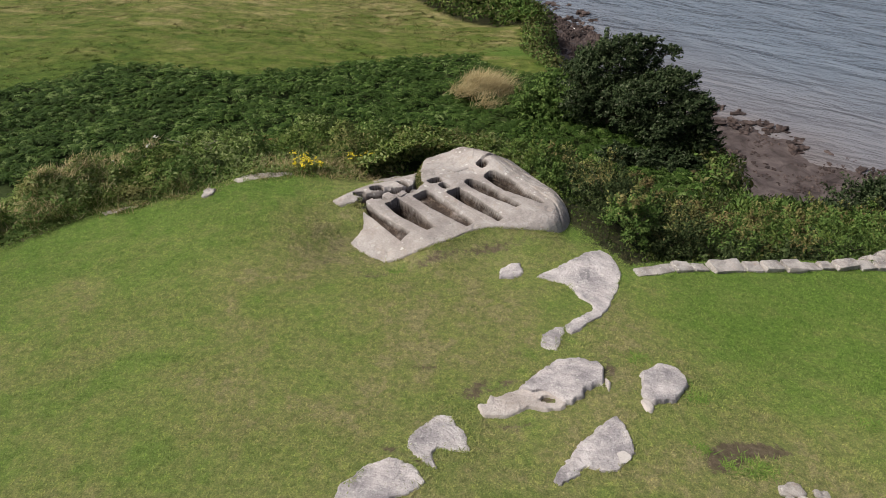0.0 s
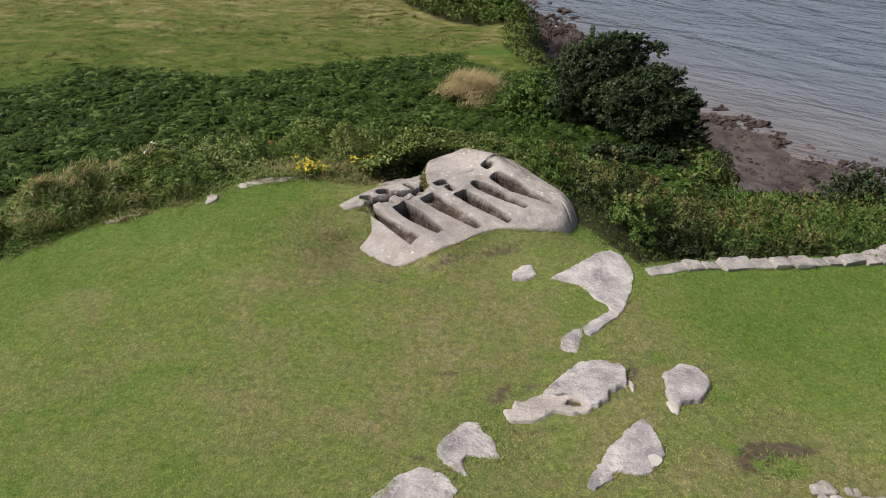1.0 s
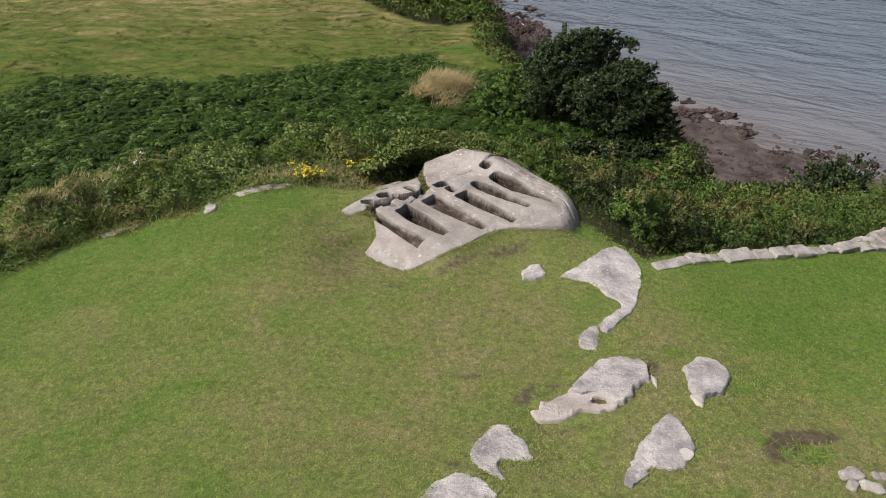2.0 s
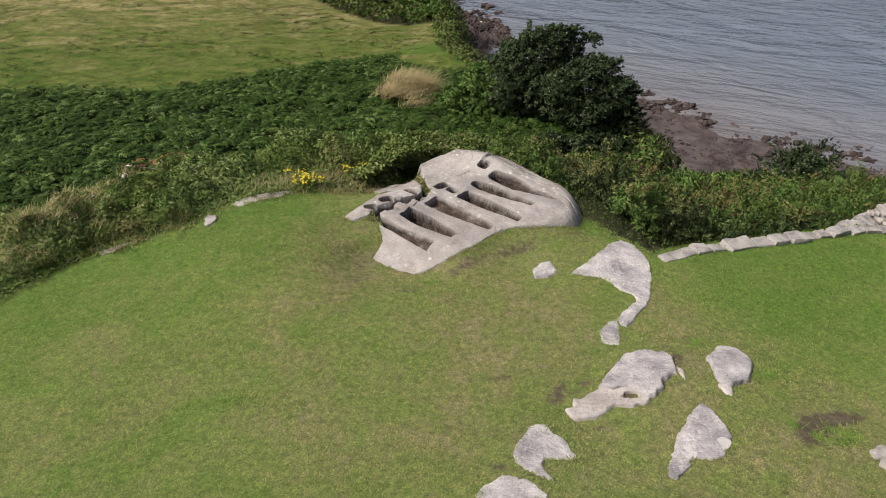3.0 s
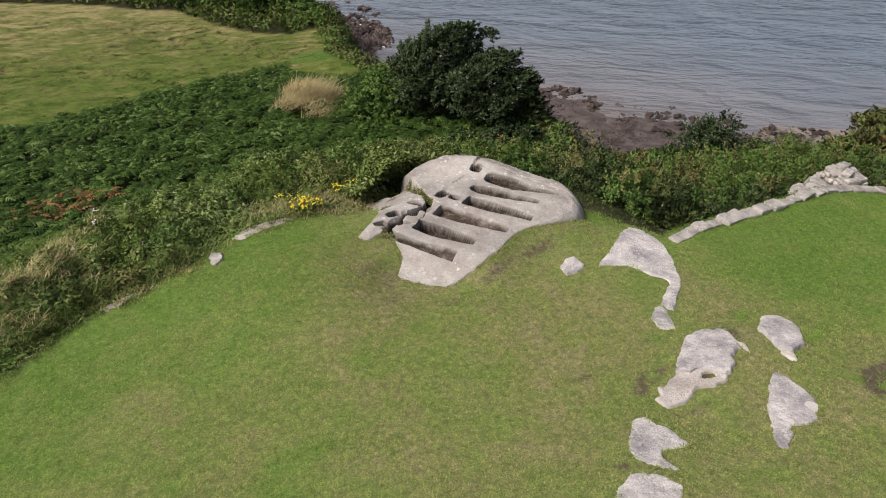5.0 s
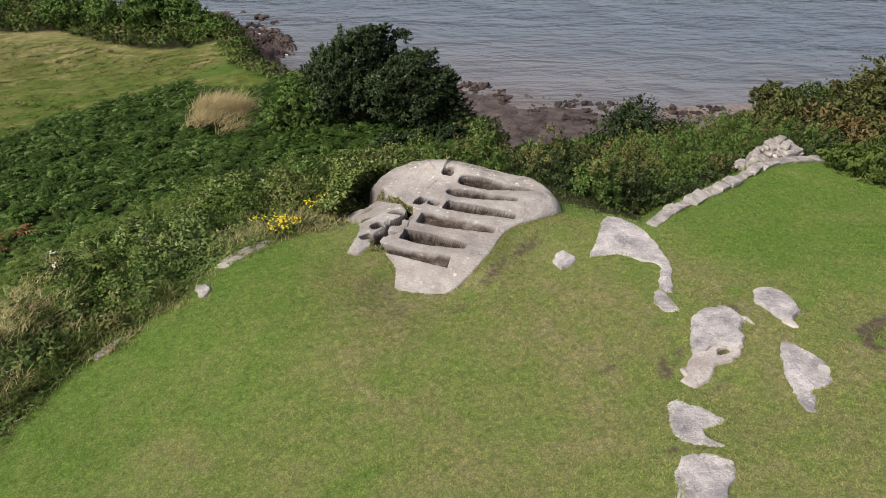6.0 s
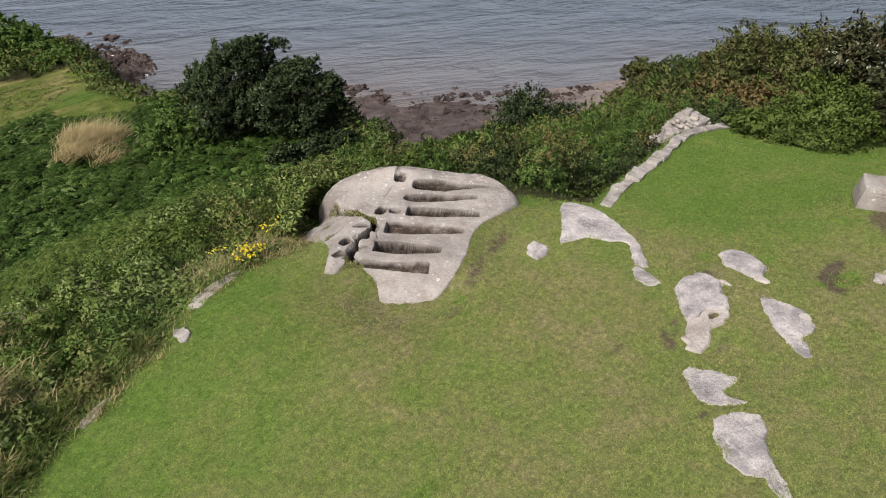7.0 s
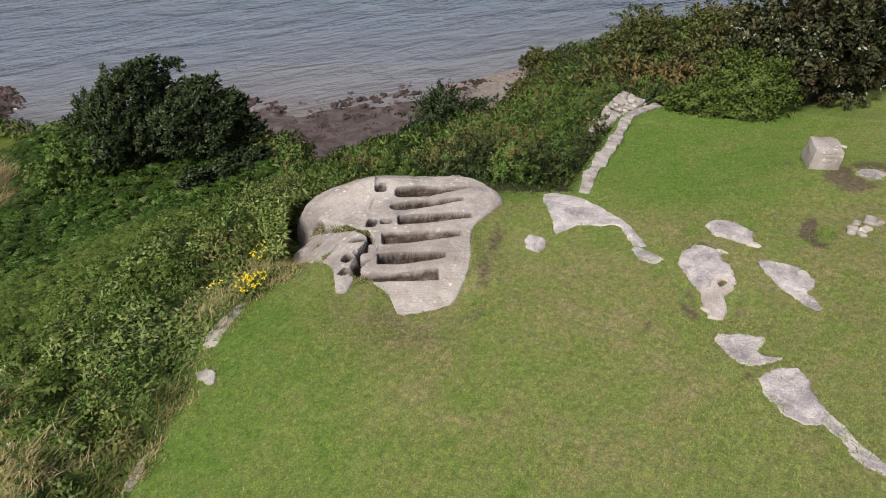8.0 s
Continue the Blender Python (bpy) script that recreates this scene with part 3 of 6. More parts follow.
def dirt_at(x, y):
    """Bare, trodden or eroded earth."""
    dirt = np.zeros_like(x)
    for cx, cy, rx, ry, turn, a in EARTH_BY_SLAB + EARTH_BY_ROCKS + EARTH_WORN:
        ca, sa = math.cos(radians(turn)), math.sin(radians(turn))
        u, v = (x - cx) * ca + (y - cy) * sa, -(x - cx) * sa + (y - cy) * ca
        dirt = np.maximum(dirt, a * np.exp(-((u / rx) ** 2 + (v / ry) ** 2)))
    return dirt


def lushness(x, y, d):
    """Turf grows greenest by the wall, behind it and along the bank, less so on the western side of the lawn."""
    f = 1.25 * np.exp(-(np.minimum(d, 0) / 2.2) ** 2) * smooth(-2.0, -4.5, x) + smooth(3.6, 6.5, x + 0.35 * (y - 10)) * smooth(7.0, 10.5, y)
    return np.clip(0.9 * f, 0, 1) + 0.3 * smooth(-2.0, -6.0, x) * (1 - np.clip(f, 0, 1))


def field_end(x):
    """Where the meadow gives way to scrub again, short of the sea."""
    return np.interp(x, [-60, -30, -17.5, -11.5, -7, -3.2, 2.3, 7, 9], [125, 116, 109.7, 107.5, 98.7, 92, 89, 88.4, 90])


def set_float(me, name, values):
    at = me.attributes.new(name, "FLOAT", "POINT")
    at.data.foreach_set("value", np.asarray(values, np.float32).ravel())


def build_ground():
    xs = spaced((-2500, -300, 200), (-300, -60, 12), (-60, -26, 1.2), (-26, -12, 0.4), (-12, 16, 0.2), (16, 45, 0.5), (45, 100, 1.2), (100, 300, 12), (300, 2500, 200))
    ys = spaced((-2500, -300, 200), (-300, -20, 14), (-20, 3, 0.8), (3, 18, 0.2), (18, 82, 0.6), (82, 130, 1.2), (130, 400, 12), (400, 2500, 200))
    X, Y = np.meshgrid(xs, ys)
    Z, d, c, w = lay(X, Y)
    me = mesh_np("ground", np.stack([X.ravel(), Y.ravel(), Z.ravel()], 1), grid_faces(len(xs), len(ys)), M_GROUND, True)
    ragged = 0.25 * fbm(X, Y, 0.8, 21)
    lawn_f = 1 - smooth(-0.15, 0.25, d + ragged)
    border = np.interp(X, [-60, -41, -36, -31, -22.5, -16, -6, -0.5, 5, 12], [52, 55, 63, 64, 63, 67, 72.3, 74.5, 68, 71])
    field_f = smooth(-1.2, 1.2, Y - border + 1.5 * fbm(X, Y, 5, 22)) * (1 - smooth(-1, 0.5, c)) * (d > 5) * (1 - smooth(-0.6, 0.8, Y - field_end(X) + 1.5 * fbm(X, Y, 4, 25)))
    shore_f = 1 - smooth(-27.6, -26.2, Z)
    dirt = np.maximum(dirt_at(X, Y), 0.8 * np.exp(-((d - 0.05) / 0.22) ** 2) * smooth(-2.6, -3.6, X) * smooth(-0.2, 0.2, fbm(X, Y, 1.4, 24)))
    z = np.stack([lawn_f, field_f, shore_f, dirt], -1).reshape(-1, 4).astype(np.float32)
    at = me.attributes.new("zone", "FLOAT_COLOR", "POINT")
    at.data.foreach_set("color", z.ravel())
    set_float(me, "lush", lushness(X, Y, d))
    set_float(me, "sand", smooth(50, 57, X + 3 * fbm(X, Y, 5, 23)) * smooth(-5, -4, w))
    return tagged(new("ground", me), "grassy headland falling away to a muddy shore", "ground", kind="structure")


build_ground()


# ---- sea ----
def build_sea():
    xs = spaced((-2500, -200, 230), (-200, 0, 20), (0, 160, 4), (160, 2500, 234))
    ys = spaced((-2500, 0, 250), (0, 40, 10), (40, 160, 4), (160, 4400, 212))
    X, Y = np.meshgrid(xs, ys)
    Z = SEA + 0.05 * fbm(X, Y, 9.0, 31)
    me = mesh_np("sea", np.stack([X.ravel(), Y.ravel(), Z.ravel()], 1), grid_faces(len(xs), len(ys)), M_SEA, True)
    return tagged(new("sea", me), "grey-brown sea with small wind ripples", "sea", kind="structure")


build_sea()


# ---- rocks ----
def height_rock(name, outline, top, step, root, mat, skirt=0.4, fall=5.0, cavity=None, label="", ragged=0.035, steps=5, turn=0.0):
    """A rock whose upper side is top(x, y, e), e being the distance in from its outline; its sides go on down into the earth."""
    line = rounded(outline, steps) if steps > 1 else list(outline)
    ca, sa = math.cos(turn), math.sin(turn)
    xs0, ys0 = [p[0] * ca + p[1] * sa for p in line], [-p[0] * sa + p[1] * ca for p in line]
    su, sv = step if isinstance(step, tuple) else (step, step)
    xs, ys = np.arange(min(xs0) - skirt - su, max(xs0) + skirt + 2 * su, su), np.arange(min(ys0) - skirt - sv, max(ys0) + skirt + 2 * sv, sv)
    U, V = np.meshgrid(xs, ys)
    X, Y = U * ca - V * sa, U * sa + V * ca
    e = inside(X, Y, line) + ragged * fbm(X, Y, 0.3, 41) + 0.5 * ragged * fbm(X, Y, 0.1, 43)
    Z = top(X, Y, np.maximum(e, 0)) + np.minimum(e, 0) * fall
    flat = Z
    if cavity:
        Z = cavity(X, Y, Z)
    keep = e > -skirt
    F = grid_faces(len(xs), len(ys))
    F = F[keep.ravel()[F].all(1)]
    used = np.unique(F)
    back = np.full(X.size, -1)
    back[used] = np.arange(len(used))
    V = np.stack([X.ravel() - root.location.x, Y.ravel() - root.location.y, Z.ravel() - root.location.z], 1)[used]
    me = mesh_np(name, V, back[F], mat, True)
    me.set_sharp_from_angle(angle=radians(38))
    # mask of the cut depth, for the algae and painted shade inside
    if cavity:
        set_float(me, "hollow_tint", (smooth(0.03, 0.16, flat - Z + 0.05 * fbm(X, Y, 0.15, 45))).ravel()[used])
    return part(name, me, mat, root, label)


# head x, y, foot x, y, width at head, at the shoulders and at the foot, depth, how round the head is
GRAVES = [(-1.87, 14.46, -0.7, 13.33, 0.24, 0.2, 0.31, 0.26, 0.0), (-1.2, 14.77, -0.14, 13.63, 0.42, 0.52, 0.22, 0.85, 0.2), (-0.54, 15.24, 0.8, 13.9, 0.5, 0.47, 0.25, 0.2, 0.1),
          (0.29, 15.49, 1.52, 14.15, 0.42, 0.42, 0.19, 0.62, 0.2), (0.66, 16.08, 1.97, 14.74, 0.27, 0.4, 0.19, 0.48, 1.0), (1.17, 16.4, 2.6, 15.01, 0.3, 0.48, 0.09, 0.55, 1.0)]
# centre x, y, half length and width, turn, depth
SOCKETS = [(1.05, 16.79, 0.15, 0.13, -45, 0.3), (-0.18, 15.93, 0.21, 0.13, 30, 0.34), (-1.0, 15.6, 0.2, 0.09, -40, 0.16), (-1.64, 15.27, 0.18, 0.11, 20, 0.32), (-2.04, 14.95, 0.15, 0.1, 10, 0.3), (0.07, 15.68, 0.15, 0.12, -45, 0.32)]
FISSURES = [([(-1.75, 15.95), (-1.2, 16.05), (-0.85, 15.98), (-0.62, 15.8)], 0.05, 0.05), ([(-0.45, 17.15), (-0.05, 17.05), (0.25, 16.95)], 0.04, 0.04), ([(0.98, 16.85), (1.3, 17.15), (1.5, 17.5)], 0.06, 0.05),
            ([(1.55, 16.75), (2.1, 16.2)], 0.04, 0.04), ([(0.15, 15.0), (0.75, 14.5), (1.1, 14.1)], 0.02, 0.03), ([(-0.6, 15.75), (-0.66, 16.3), (-0.72, 16.9), (-0.72, 17.6)], 0.1, 0.09),
            ([(2.3, 15.9), (2.9, 15.0), (3.1, 14.3)], 0.03, 0.04), ([(-0.3, 16.55), (0.3, 16.45), (0.7, 16.7)], 0.03, 0.03), ([(1.5, 17.2), (2.0, 16.75), (2.45, 16.3)], 0.07, 0.06)]
CRACK = [(-2.03, 14.56), (-1.7, 14.85), (-1.45, 14.98), (-1.25, 15.2), (-0.95, 15.28), (-0.68, 15.48), (-0.58, 15.76)]


def build_grave_rock():
    root = thing("grave_rock", 0.3, 15.3, 0.0, "pale weathered sandstone outcrop with six graves cut in it", "rock")

    def top(x, y, e):
        w = lip(x, y)
        r, fall = 0.05 + 0.7 * w, 0.04 + 0.68 * w
        q = np.clip(1 - e / r, 0, 1)
        z = grave_top(x, y) - fall * (1 - np.sqrt(np.clip(1 - q * q, 0, 1)))
        ridge = nearest(x, y, [(0.45, 17.75), (1.15, 17.15), (2.0, 16.3), (2.9, 15.4)])[0]
        z = z + (0.06 + 0.25 * smooth(2.4, 1.1, x)) * np.exp(-(ridge / 0.42) ** 2)
        # beds that have weathered back in low steps on the dome and the seaward rim
        tier, k = cells((x - y) * 0.5 + 0.2 * vnoise(x, y, 0.4, 49), x + y, 0.9, 48)
        z = z + 0.05 * (k - 0.5) * smooth(16.2, 16.9, y + 0.5 * np.maximum(x, 0) - 0.1 * x)
        pit, k = cells(x, y, 0.42, 54)
        return z + 0.025 * fbm(x, y, 1.2, 51) + 0.01 * fbm(x, y, 0.14, 52) - 0.014 * (1 - smooth(0.05, 0.16, pit)) * (k > 0.6) - 0.03 * np.maximum(vnoise(x - y, x + y, 0.5, 53), 0) ** 2

    def cavity(x, y, z):
        ragged = 0.012 * vnoise(x, y, 0.9, 55)
        cut = np.zeros_like(z)
        for hx, hy, fx, fy, w0, wm, w1, deep, bow in GRAVES:
            L = math.hypot(fx - hx, fy - hy)
            ux, uy = (fx - hx) / L, (fy - hy) / L
            s, c = (x - hx) * ux + (y - hy) * uy, -(x - hx) * uy + (y - hy) * ux
            t = np.clip(s / L, 0, 1)
            half = 0.5 * np.interp(t, [0, 0.12, 0.3, 0.45, 1], [w0, 0.6 * w0 + 0.4 * wm, wm, 0.94 * wm + 0.06 * w1, w1])
            k = max(bow * w0 * 0.5, 1e-3)
            head = np.where(s < k, np.hypot(np.maximum(k - s, 0) * (0.5 * w0 / k), c) - half, np.abs(c) - half)
            e = -np.maximum(np.maximum(head, s - L), -s) + ragged
            # tool marks run down the sides; one long side stands a little rougher than the other
            floor = deep * (0.82 + 0.18 * np.cos(t * 3)) + 0.03 * fbm(x, y, 0.25, 56) * smooth(0.03, 0.08, e) - 0.25 * deep * smooth(0.12, 0.05, half - np.abs(c)) * smooth(-0.1, 0.2, vnoise(s, c, 0.5, 46))
            cut = np.maximum(cut, floor * (1 - (1 - np.clip((e + 0.006) / 0.055, 0, 1)) ** 2) + 0.012 * smooth(-0.05, -0.008, e))
        z = z - cut
        for cx, cy, a, b, turn, deep in SOCKETS:
            ca, sa = math.cos(radians(turn)), math.sin(radians(turn))
            u, v = (x - cx) * ca + (y - cy) * sa, -(x - cx) * sa + (y - cy) * ca
            e = 1 - ((np.abs(u) / a) ** 3.2 + (np.abs(v) / b) ** 3.2) ** (1 / 3.2) + 2 * ragged
            z = z - deep * smooth(-0.06, 0.14, e)
        d = nearest(x, y, CRACK)[0] + 0.05 * fbm(x, y, 0.3, 57)
        z = z - 0.45 * (1 - smooth(0.045, 0.1, d)) * (0.75 + 0.5 * vnoise(x, y, 0.2, 58))
        # the rock has come away in blocks beside the crack
        u, k = cells(x + 0.05 * vnoise(x, y, 0.1, 59), y, 0.3, 59)
        z = z - 0.3 * np.maximum(k - 0.35, 0) * (1 - smooth(0.05, 0.22, d))
        for run, deep, w in FISSURES:
            d = nearest(x, y, run)[0] + 0.03 * fbm(x, y, 0.2, 60)
            z = z - deep * (1 - smooth(w * 0.4, w, d))
        return z
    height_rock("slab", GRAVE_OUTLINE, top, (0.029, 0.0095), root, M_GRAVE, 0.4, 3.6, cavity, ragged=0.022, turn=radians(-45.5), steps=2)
    # broken pieces lying in the crack at the heads of the graves
    for k, (x, y, a, b, h, turn) in enumerate(((-1.55, 14.46, 0.36, 0.1, 0.14, -49), (-1.26, 14.93, 0.19, 0.11, 0.14, -40), (-0.98, 15.12, 0.13, 0.08, 0.12, 55))):
        ob = part("fragment", squared(1.0, 1.0, 1.0, 61 + k, 0.22, 0.2, 0.3), M_GRAVE, root)
        ob.location = (x - 0.3, y - 15.3, float(grave_top(x, y)) - 0.1)
        ob.scale, ob.rotation_euler = (a, b, h), (0.06, 0.05, radians(turn))


def lump(size=1.0, seed=0, rough=0.22, boxy=0.0):
    """A rounded, uneven stone about two units across."""
    bm = bmesh.new()
    bmesh.ops.create_icosphere(bm, subdivisions=3, radius=size)
    off = Vector((seed * 3.7, seed * 1.9, seed * 5.3))
    for v in bm.verts:
        n = v.co.normalized()
        k = max(abs(n.x), abs(n.y), abs(n.z))
        p = n * (1 + boxy * (1 / k - 1) * 0.8) * size
        v.co = p * (1 + rough * noise.noise(n * 1.3 + off) + 0.4 * rough * noise.noise(n * 3.1 + off))
    for f in bm.faces:
        f.smooth = True
    return bm


def squared(sx, sy, sz, seed=0, edge=0.18, rough=0.08, twist=0.14, cuts=5):
    """A rough squared stone with worn edges; half sizes."""
    bm = bmesh.new()
    bmesh.ops.create_cube(bm, size=2.0)
    bmesh.ops.subdivide_edges(bm, edges=list(bm.edges), cuts=cuts, use_grid_fill=True)
    off = Vector((seed * 3.1, seed * 7.7, seed * 1.3))
    for v in bm.verts:
        q = Vector([max(-(1 - edge), min(1 - edge, k)) for k in v.co])
        d = v.co - q
        p = q + d.normalized() * edge if d.length > 1e-6 else v.co.copy()
        skew = 1 + twist * noise.noise(off + Vector((p.z * 0.6, p.x * 0.4, 0)))
        p = Vector((p.x * sx * skew, p.y * sy * (2 - skew), p.z * sz))
        n = noise.noise(p * 3.0 + off) * rough + noise.noise(p * 9.0 + off) * rough * 0.4
        v.co = p + p.normalized() * n
    for f in bm.faces:
        f.smooth = True
    for e in bm.edges:
        e.smooth = e.calc_face_angle(0.0) < radians(32)
    return bm


build_grave_rock()


LAWN_STONES = [GRAVE_OUTLINE, [(4.55, 12.5), (5.65, 12.92), (7.0, 13.27), (8.3, 13.6), (9.8, 14.07), (11.0, 14.44), (12.0, 14.58), (13.4, 14.5)], [(8.5, 7.75), (9.4, 7.75), (9.4, 8.6), (8.5, 8.6)]]


def outcrop(outline, height, label, mat=None, rim=0.35, seed=0, tilt=(0.0, 0.0), name="rock_outcrop"):
    cx, cy = sum(p[0] for p in outline) / len(outline), sum(p[1] for p in outline) / len(outline)
    cz = float(ground_z(np.array([cx]), np.array([cy]))[0])
    root = thing(name, cx, cy, cz, label, "rock", "rocks in the lawn")
    LAWN_STONES.append(outline)
    height, rim = height * 0.55, rim * 0.32

    def top(x, y, e):
        q = np.clip(1 - e / (rim * (0.7 + 0.5 * vnoise(x, y, 0.3, seed + 5))), 0, 1)
        turn = seed * 1.3
        u, v = x * math.cos(turn) + y * math.sin(turn), -x * math.sin(turn) + y * math.cos(turn)
        u = u + 0.06 * fbm(x, y, 0.25, seed + 9)
        # plates that have split off at slightly different levels
        _, k1 = cells(u * 0.7, v * 1.3, 0.7, seed)
        _, k2 = cells(u, v * 1.4, 0.3, seed + 1)
        z = ground_z(x, y) + height * (1 - q ** 2.6) + (0.022 * (k1 - 0.5) + 0.009 * (k2 - 0.5)) * smooth(0, 0.06, e) + tilt[0] * (x - cx) + tilt[1] * (y - cy)
        pit, k = cells(x, y, 0.22, seed + 3)
        return z + 0.007 * fbm(x, y, 0.16, seed + 1) - 0.014 * (1 - smooth(0.05, 0.18, pit)) * (k > 0.72)
    height_rock("stone", outline, top, 0.024, root, mat or M_ROCK, 0.2, 3.0, ragged=0.055, steps=1)
    return root


def chip(root, name, outline, height, seed, hollow=None):
    """A pale, freshly broken piece at the foot of a rock."""
    def top(x, y, e):
        q = np.clip(1 - e / 0.05, 0, 1)
        z = ground_z(x, y) + height * (1 - q ** 2.6) + 0.02 * (cells(x, y, 0.2, seed)[1] - 0.5) + 0.01 * fbm(x, y, 0.12, seed)
        if hollow:
            cx, cy, rx, ry, deep = hollow
            z = z - deep * (1 - smooth(0.7, 1.05, np.hypot((x - cx) / rx, (y - cy) / ry) + 0.9 * fbm(x, y, 0.22, seed + 1)))
        return z
    height_rock(name, outline, top, 0.02, root, M_CHIP, 0.12, 3.0, None, "pale pinkish broken rock", ragged=0.035, steps=2)


outcrop([(2.31, 12.15), (2.93, 12.66), (3.54, 13.27), (3.85, 13.49), (4.05, 13.37), (4.22, 12.91), (4.21, 12.39), (4.08, 11.91), (3.83, 11.38), (3.54, 10.89), (3.23, 10.5), (2.86, 10.09), (2.77, 10.22), (2.77, 10.38), (2.97, 10.61), (3.33, 10.92), (3.45, 11.09), (3.36, 11.28), (3.14, 11.5), (2.96, 11.84), (2.79, 11.96)],
        0.07, "large flat grey sandstone outcrop beside the low wall", rim=0.12, seed=71)
outcrop([(2.72, 10.31), (2.67, 9.95), (2.5, 9.54), (2.33, 9.58), (2.23, 9.67), (2.29, 10.02), (2.46, 10.17), (2.58, 10.29)], 0.05, "small pale stone at the foot of the long outcrop", rim=0.08, seed=72)
outcrop([(1.51, 12.44), (1.8, 12.66), (1.98, 12.69), (2.04, 12.34), (2.0, 12.19), (1.8, 12.07), (1.49, 12.11)], 0.1, "small pale boulder sunk in the lawn", rim=0.25, seed=73)
r3 = outcrop([(1.72, 8.42), (1.96, 8.74), (2.28, 9.02), (2.54, 9.22), (2.88, 9.29), (3.23, 9.24), (3.3, 9.04), (3.28, 8.71), (3.23, 8.56), (3.08, 8.54), (2.91, 8.42), (2.84, 8.23), (2.7, 8.07), (2.52, 8.02), (2.38, 8.22), (2.2, 8.34), (1.98, 8.28)], 0.18, "large hollowed grey rock with a pale broken edge", rim=0.3, seed=74)
chip(r3, "shelf", [(1.06, 8.01), (1.21, 8.05), (1.28, 8.21), (1.45, 8.23), (1.68, 8.4), (1.9, 8.5), (2.25, 8.45), (2.55, 8.2), (2.55, 7.99), (2.21, 7.92), (1.93, 7.99), (1.73, 7.88), (1.52, 7.75), (1.27, 7.73), (1.14, 7.76), (1.09, 7.87)], 0.06, 91, (2.2, 8.17, 0.22, 0.09, 0.14))
chip(r3, "sliver", [(3.28, 8.8), (3.37, 8.72), (3.34, 8.4), (3.27, 8.45)], 0.05, 93)
r5 = outcrop([(3.94, 8.95), (4.33, 9.36), (4.69, 9.36), (4.82, 8.83), (4.41, 8.31), (4.02, 8.14), (3.86, 8.3), (3.9, 8.65)], 0.15, "rounded grey boulder sunk in the lawn", rim=0.2, seed=75)
chip(r5, "broken_edge", [(3.8, 8.22), (3.92, 8.3), (4.04, 8.14), (3.98, 7.98), (3.86, 8.0)], 0.05, 94)
r4 = outcrop([(2.64, 7.17), (2.97, 7.57), (3.36, 7.86), (3.43, 7.61), (3.49, 7.3), (3.52, 7.06), (3.19, 6.68), (2.91, 6.62), (2.72, 6.71), (2.45, 6.45), (2.29, 6.29), (2.17, 6.41), (2.42, 6.78)], 0.07, "wedge-shaped grey rock with a pale lichen spot", rim=0.1, seed=76)
outcrop([(0.33, 7.57), (0.49, 7.63), (0.65, 7.63), (0.69, 7.49), (0.86, 7.35), (0.94, 7.16), (0.94, 6.92), (0.86, 6.86), (0.49, 6.85), (0.44, 6.76), (0.5, 6.55), (0.53, 6.41), (0.27, 6.56), (0.02, 6.84), (-0.02, 7.0), (0.1, 7.22), (0.23, 7.39)], 0.06, "low pale grey rock beside a bare crack", rim=0.08, seed=77)
outcrop([(-0.23, 6.65), (0.12, 6.5), (0.38, 6.2), (0.13, 5.95), (-0.34, 5.68), (-0.6, 5.34), (-0.95, 4.93), (-1.2, 4.45), (-1.42, 4.55), (-1.28, 4.95), (-0.97, 5.25), (-0.77, 5.5), (-0.97, 5.72), (-0.81, 6.09), (-0.52, 6.48)], 0.05, "long flat grey rock tapering into the grass", rim=0.08, seed=78)


def lichen_spot():
    """A thin crust grown on the wedge-shaped rock."""
    n = 40
    rim = [(0.1 * (1 + 0.2 * math.sin(3 * a + 1)) * math.cos(a), 0.12 * (1 + 0.15 * math.sin(2 * a)) * math.sin(a)) for a in (k * 2 * math.pi / n for k in range(n))]
    px, py = np.array([0.0] + [p[0] for p in rim]) + 3.3, np.array([0.0] + [p[1] for p in rim]) + 6.95
    stone = r4.children[0]
    vx = np.array([(v.co.x + r4.location.x, v.co.y + r4.location.y, v.co.z + r4.location.z) for v in stone.data.vertices])
    z = [vx[(vx[:, 0] - a) ** 2 + (vx[:, 1] - b) ** 2 < 0.045 ** 2, 2].max() + 0.004 for a, b in zip(px, py)]
    V = np.stack([px - r4.location.x, py - r4.location.y, np.array(z) - r4.location.z], 1)
    F = np.array([(0, 1 + k, 1 + (k + 1) % n) for k in range(n)])
    part("lichen", mesh_np("lichen", V, F, M_LICHEN, True), M_LICHEN, r4, "creamy white lichen crust")


lichen_spot()


# ---- low wall along the edge of the lawn ----
WALL = [(4.55, 12.68), (5.65, 13.1), (7.0, 13.45), (8.3, 13.77), (9.8, 14.25), (11.0, 14.62), (12.0, 14.76), (12.9, 14.72), (13.55, 14.66)]


def along(pts, s):
    for (ax, ay), (bx, by) in zip(pts, pts[1:]):
        L = math.hypot(bx - ax, by - ay)
        if s <= L:
            return ax + (bx - ax) * s / L, ay + (by - ay) * s / L, math.atan2(by - ay, bx - ax)
        s -= L
    return *pts[-1], math.atan2(pts[-1][1] - pts[-2][1], pts[-1][0] - pts[-2][0])


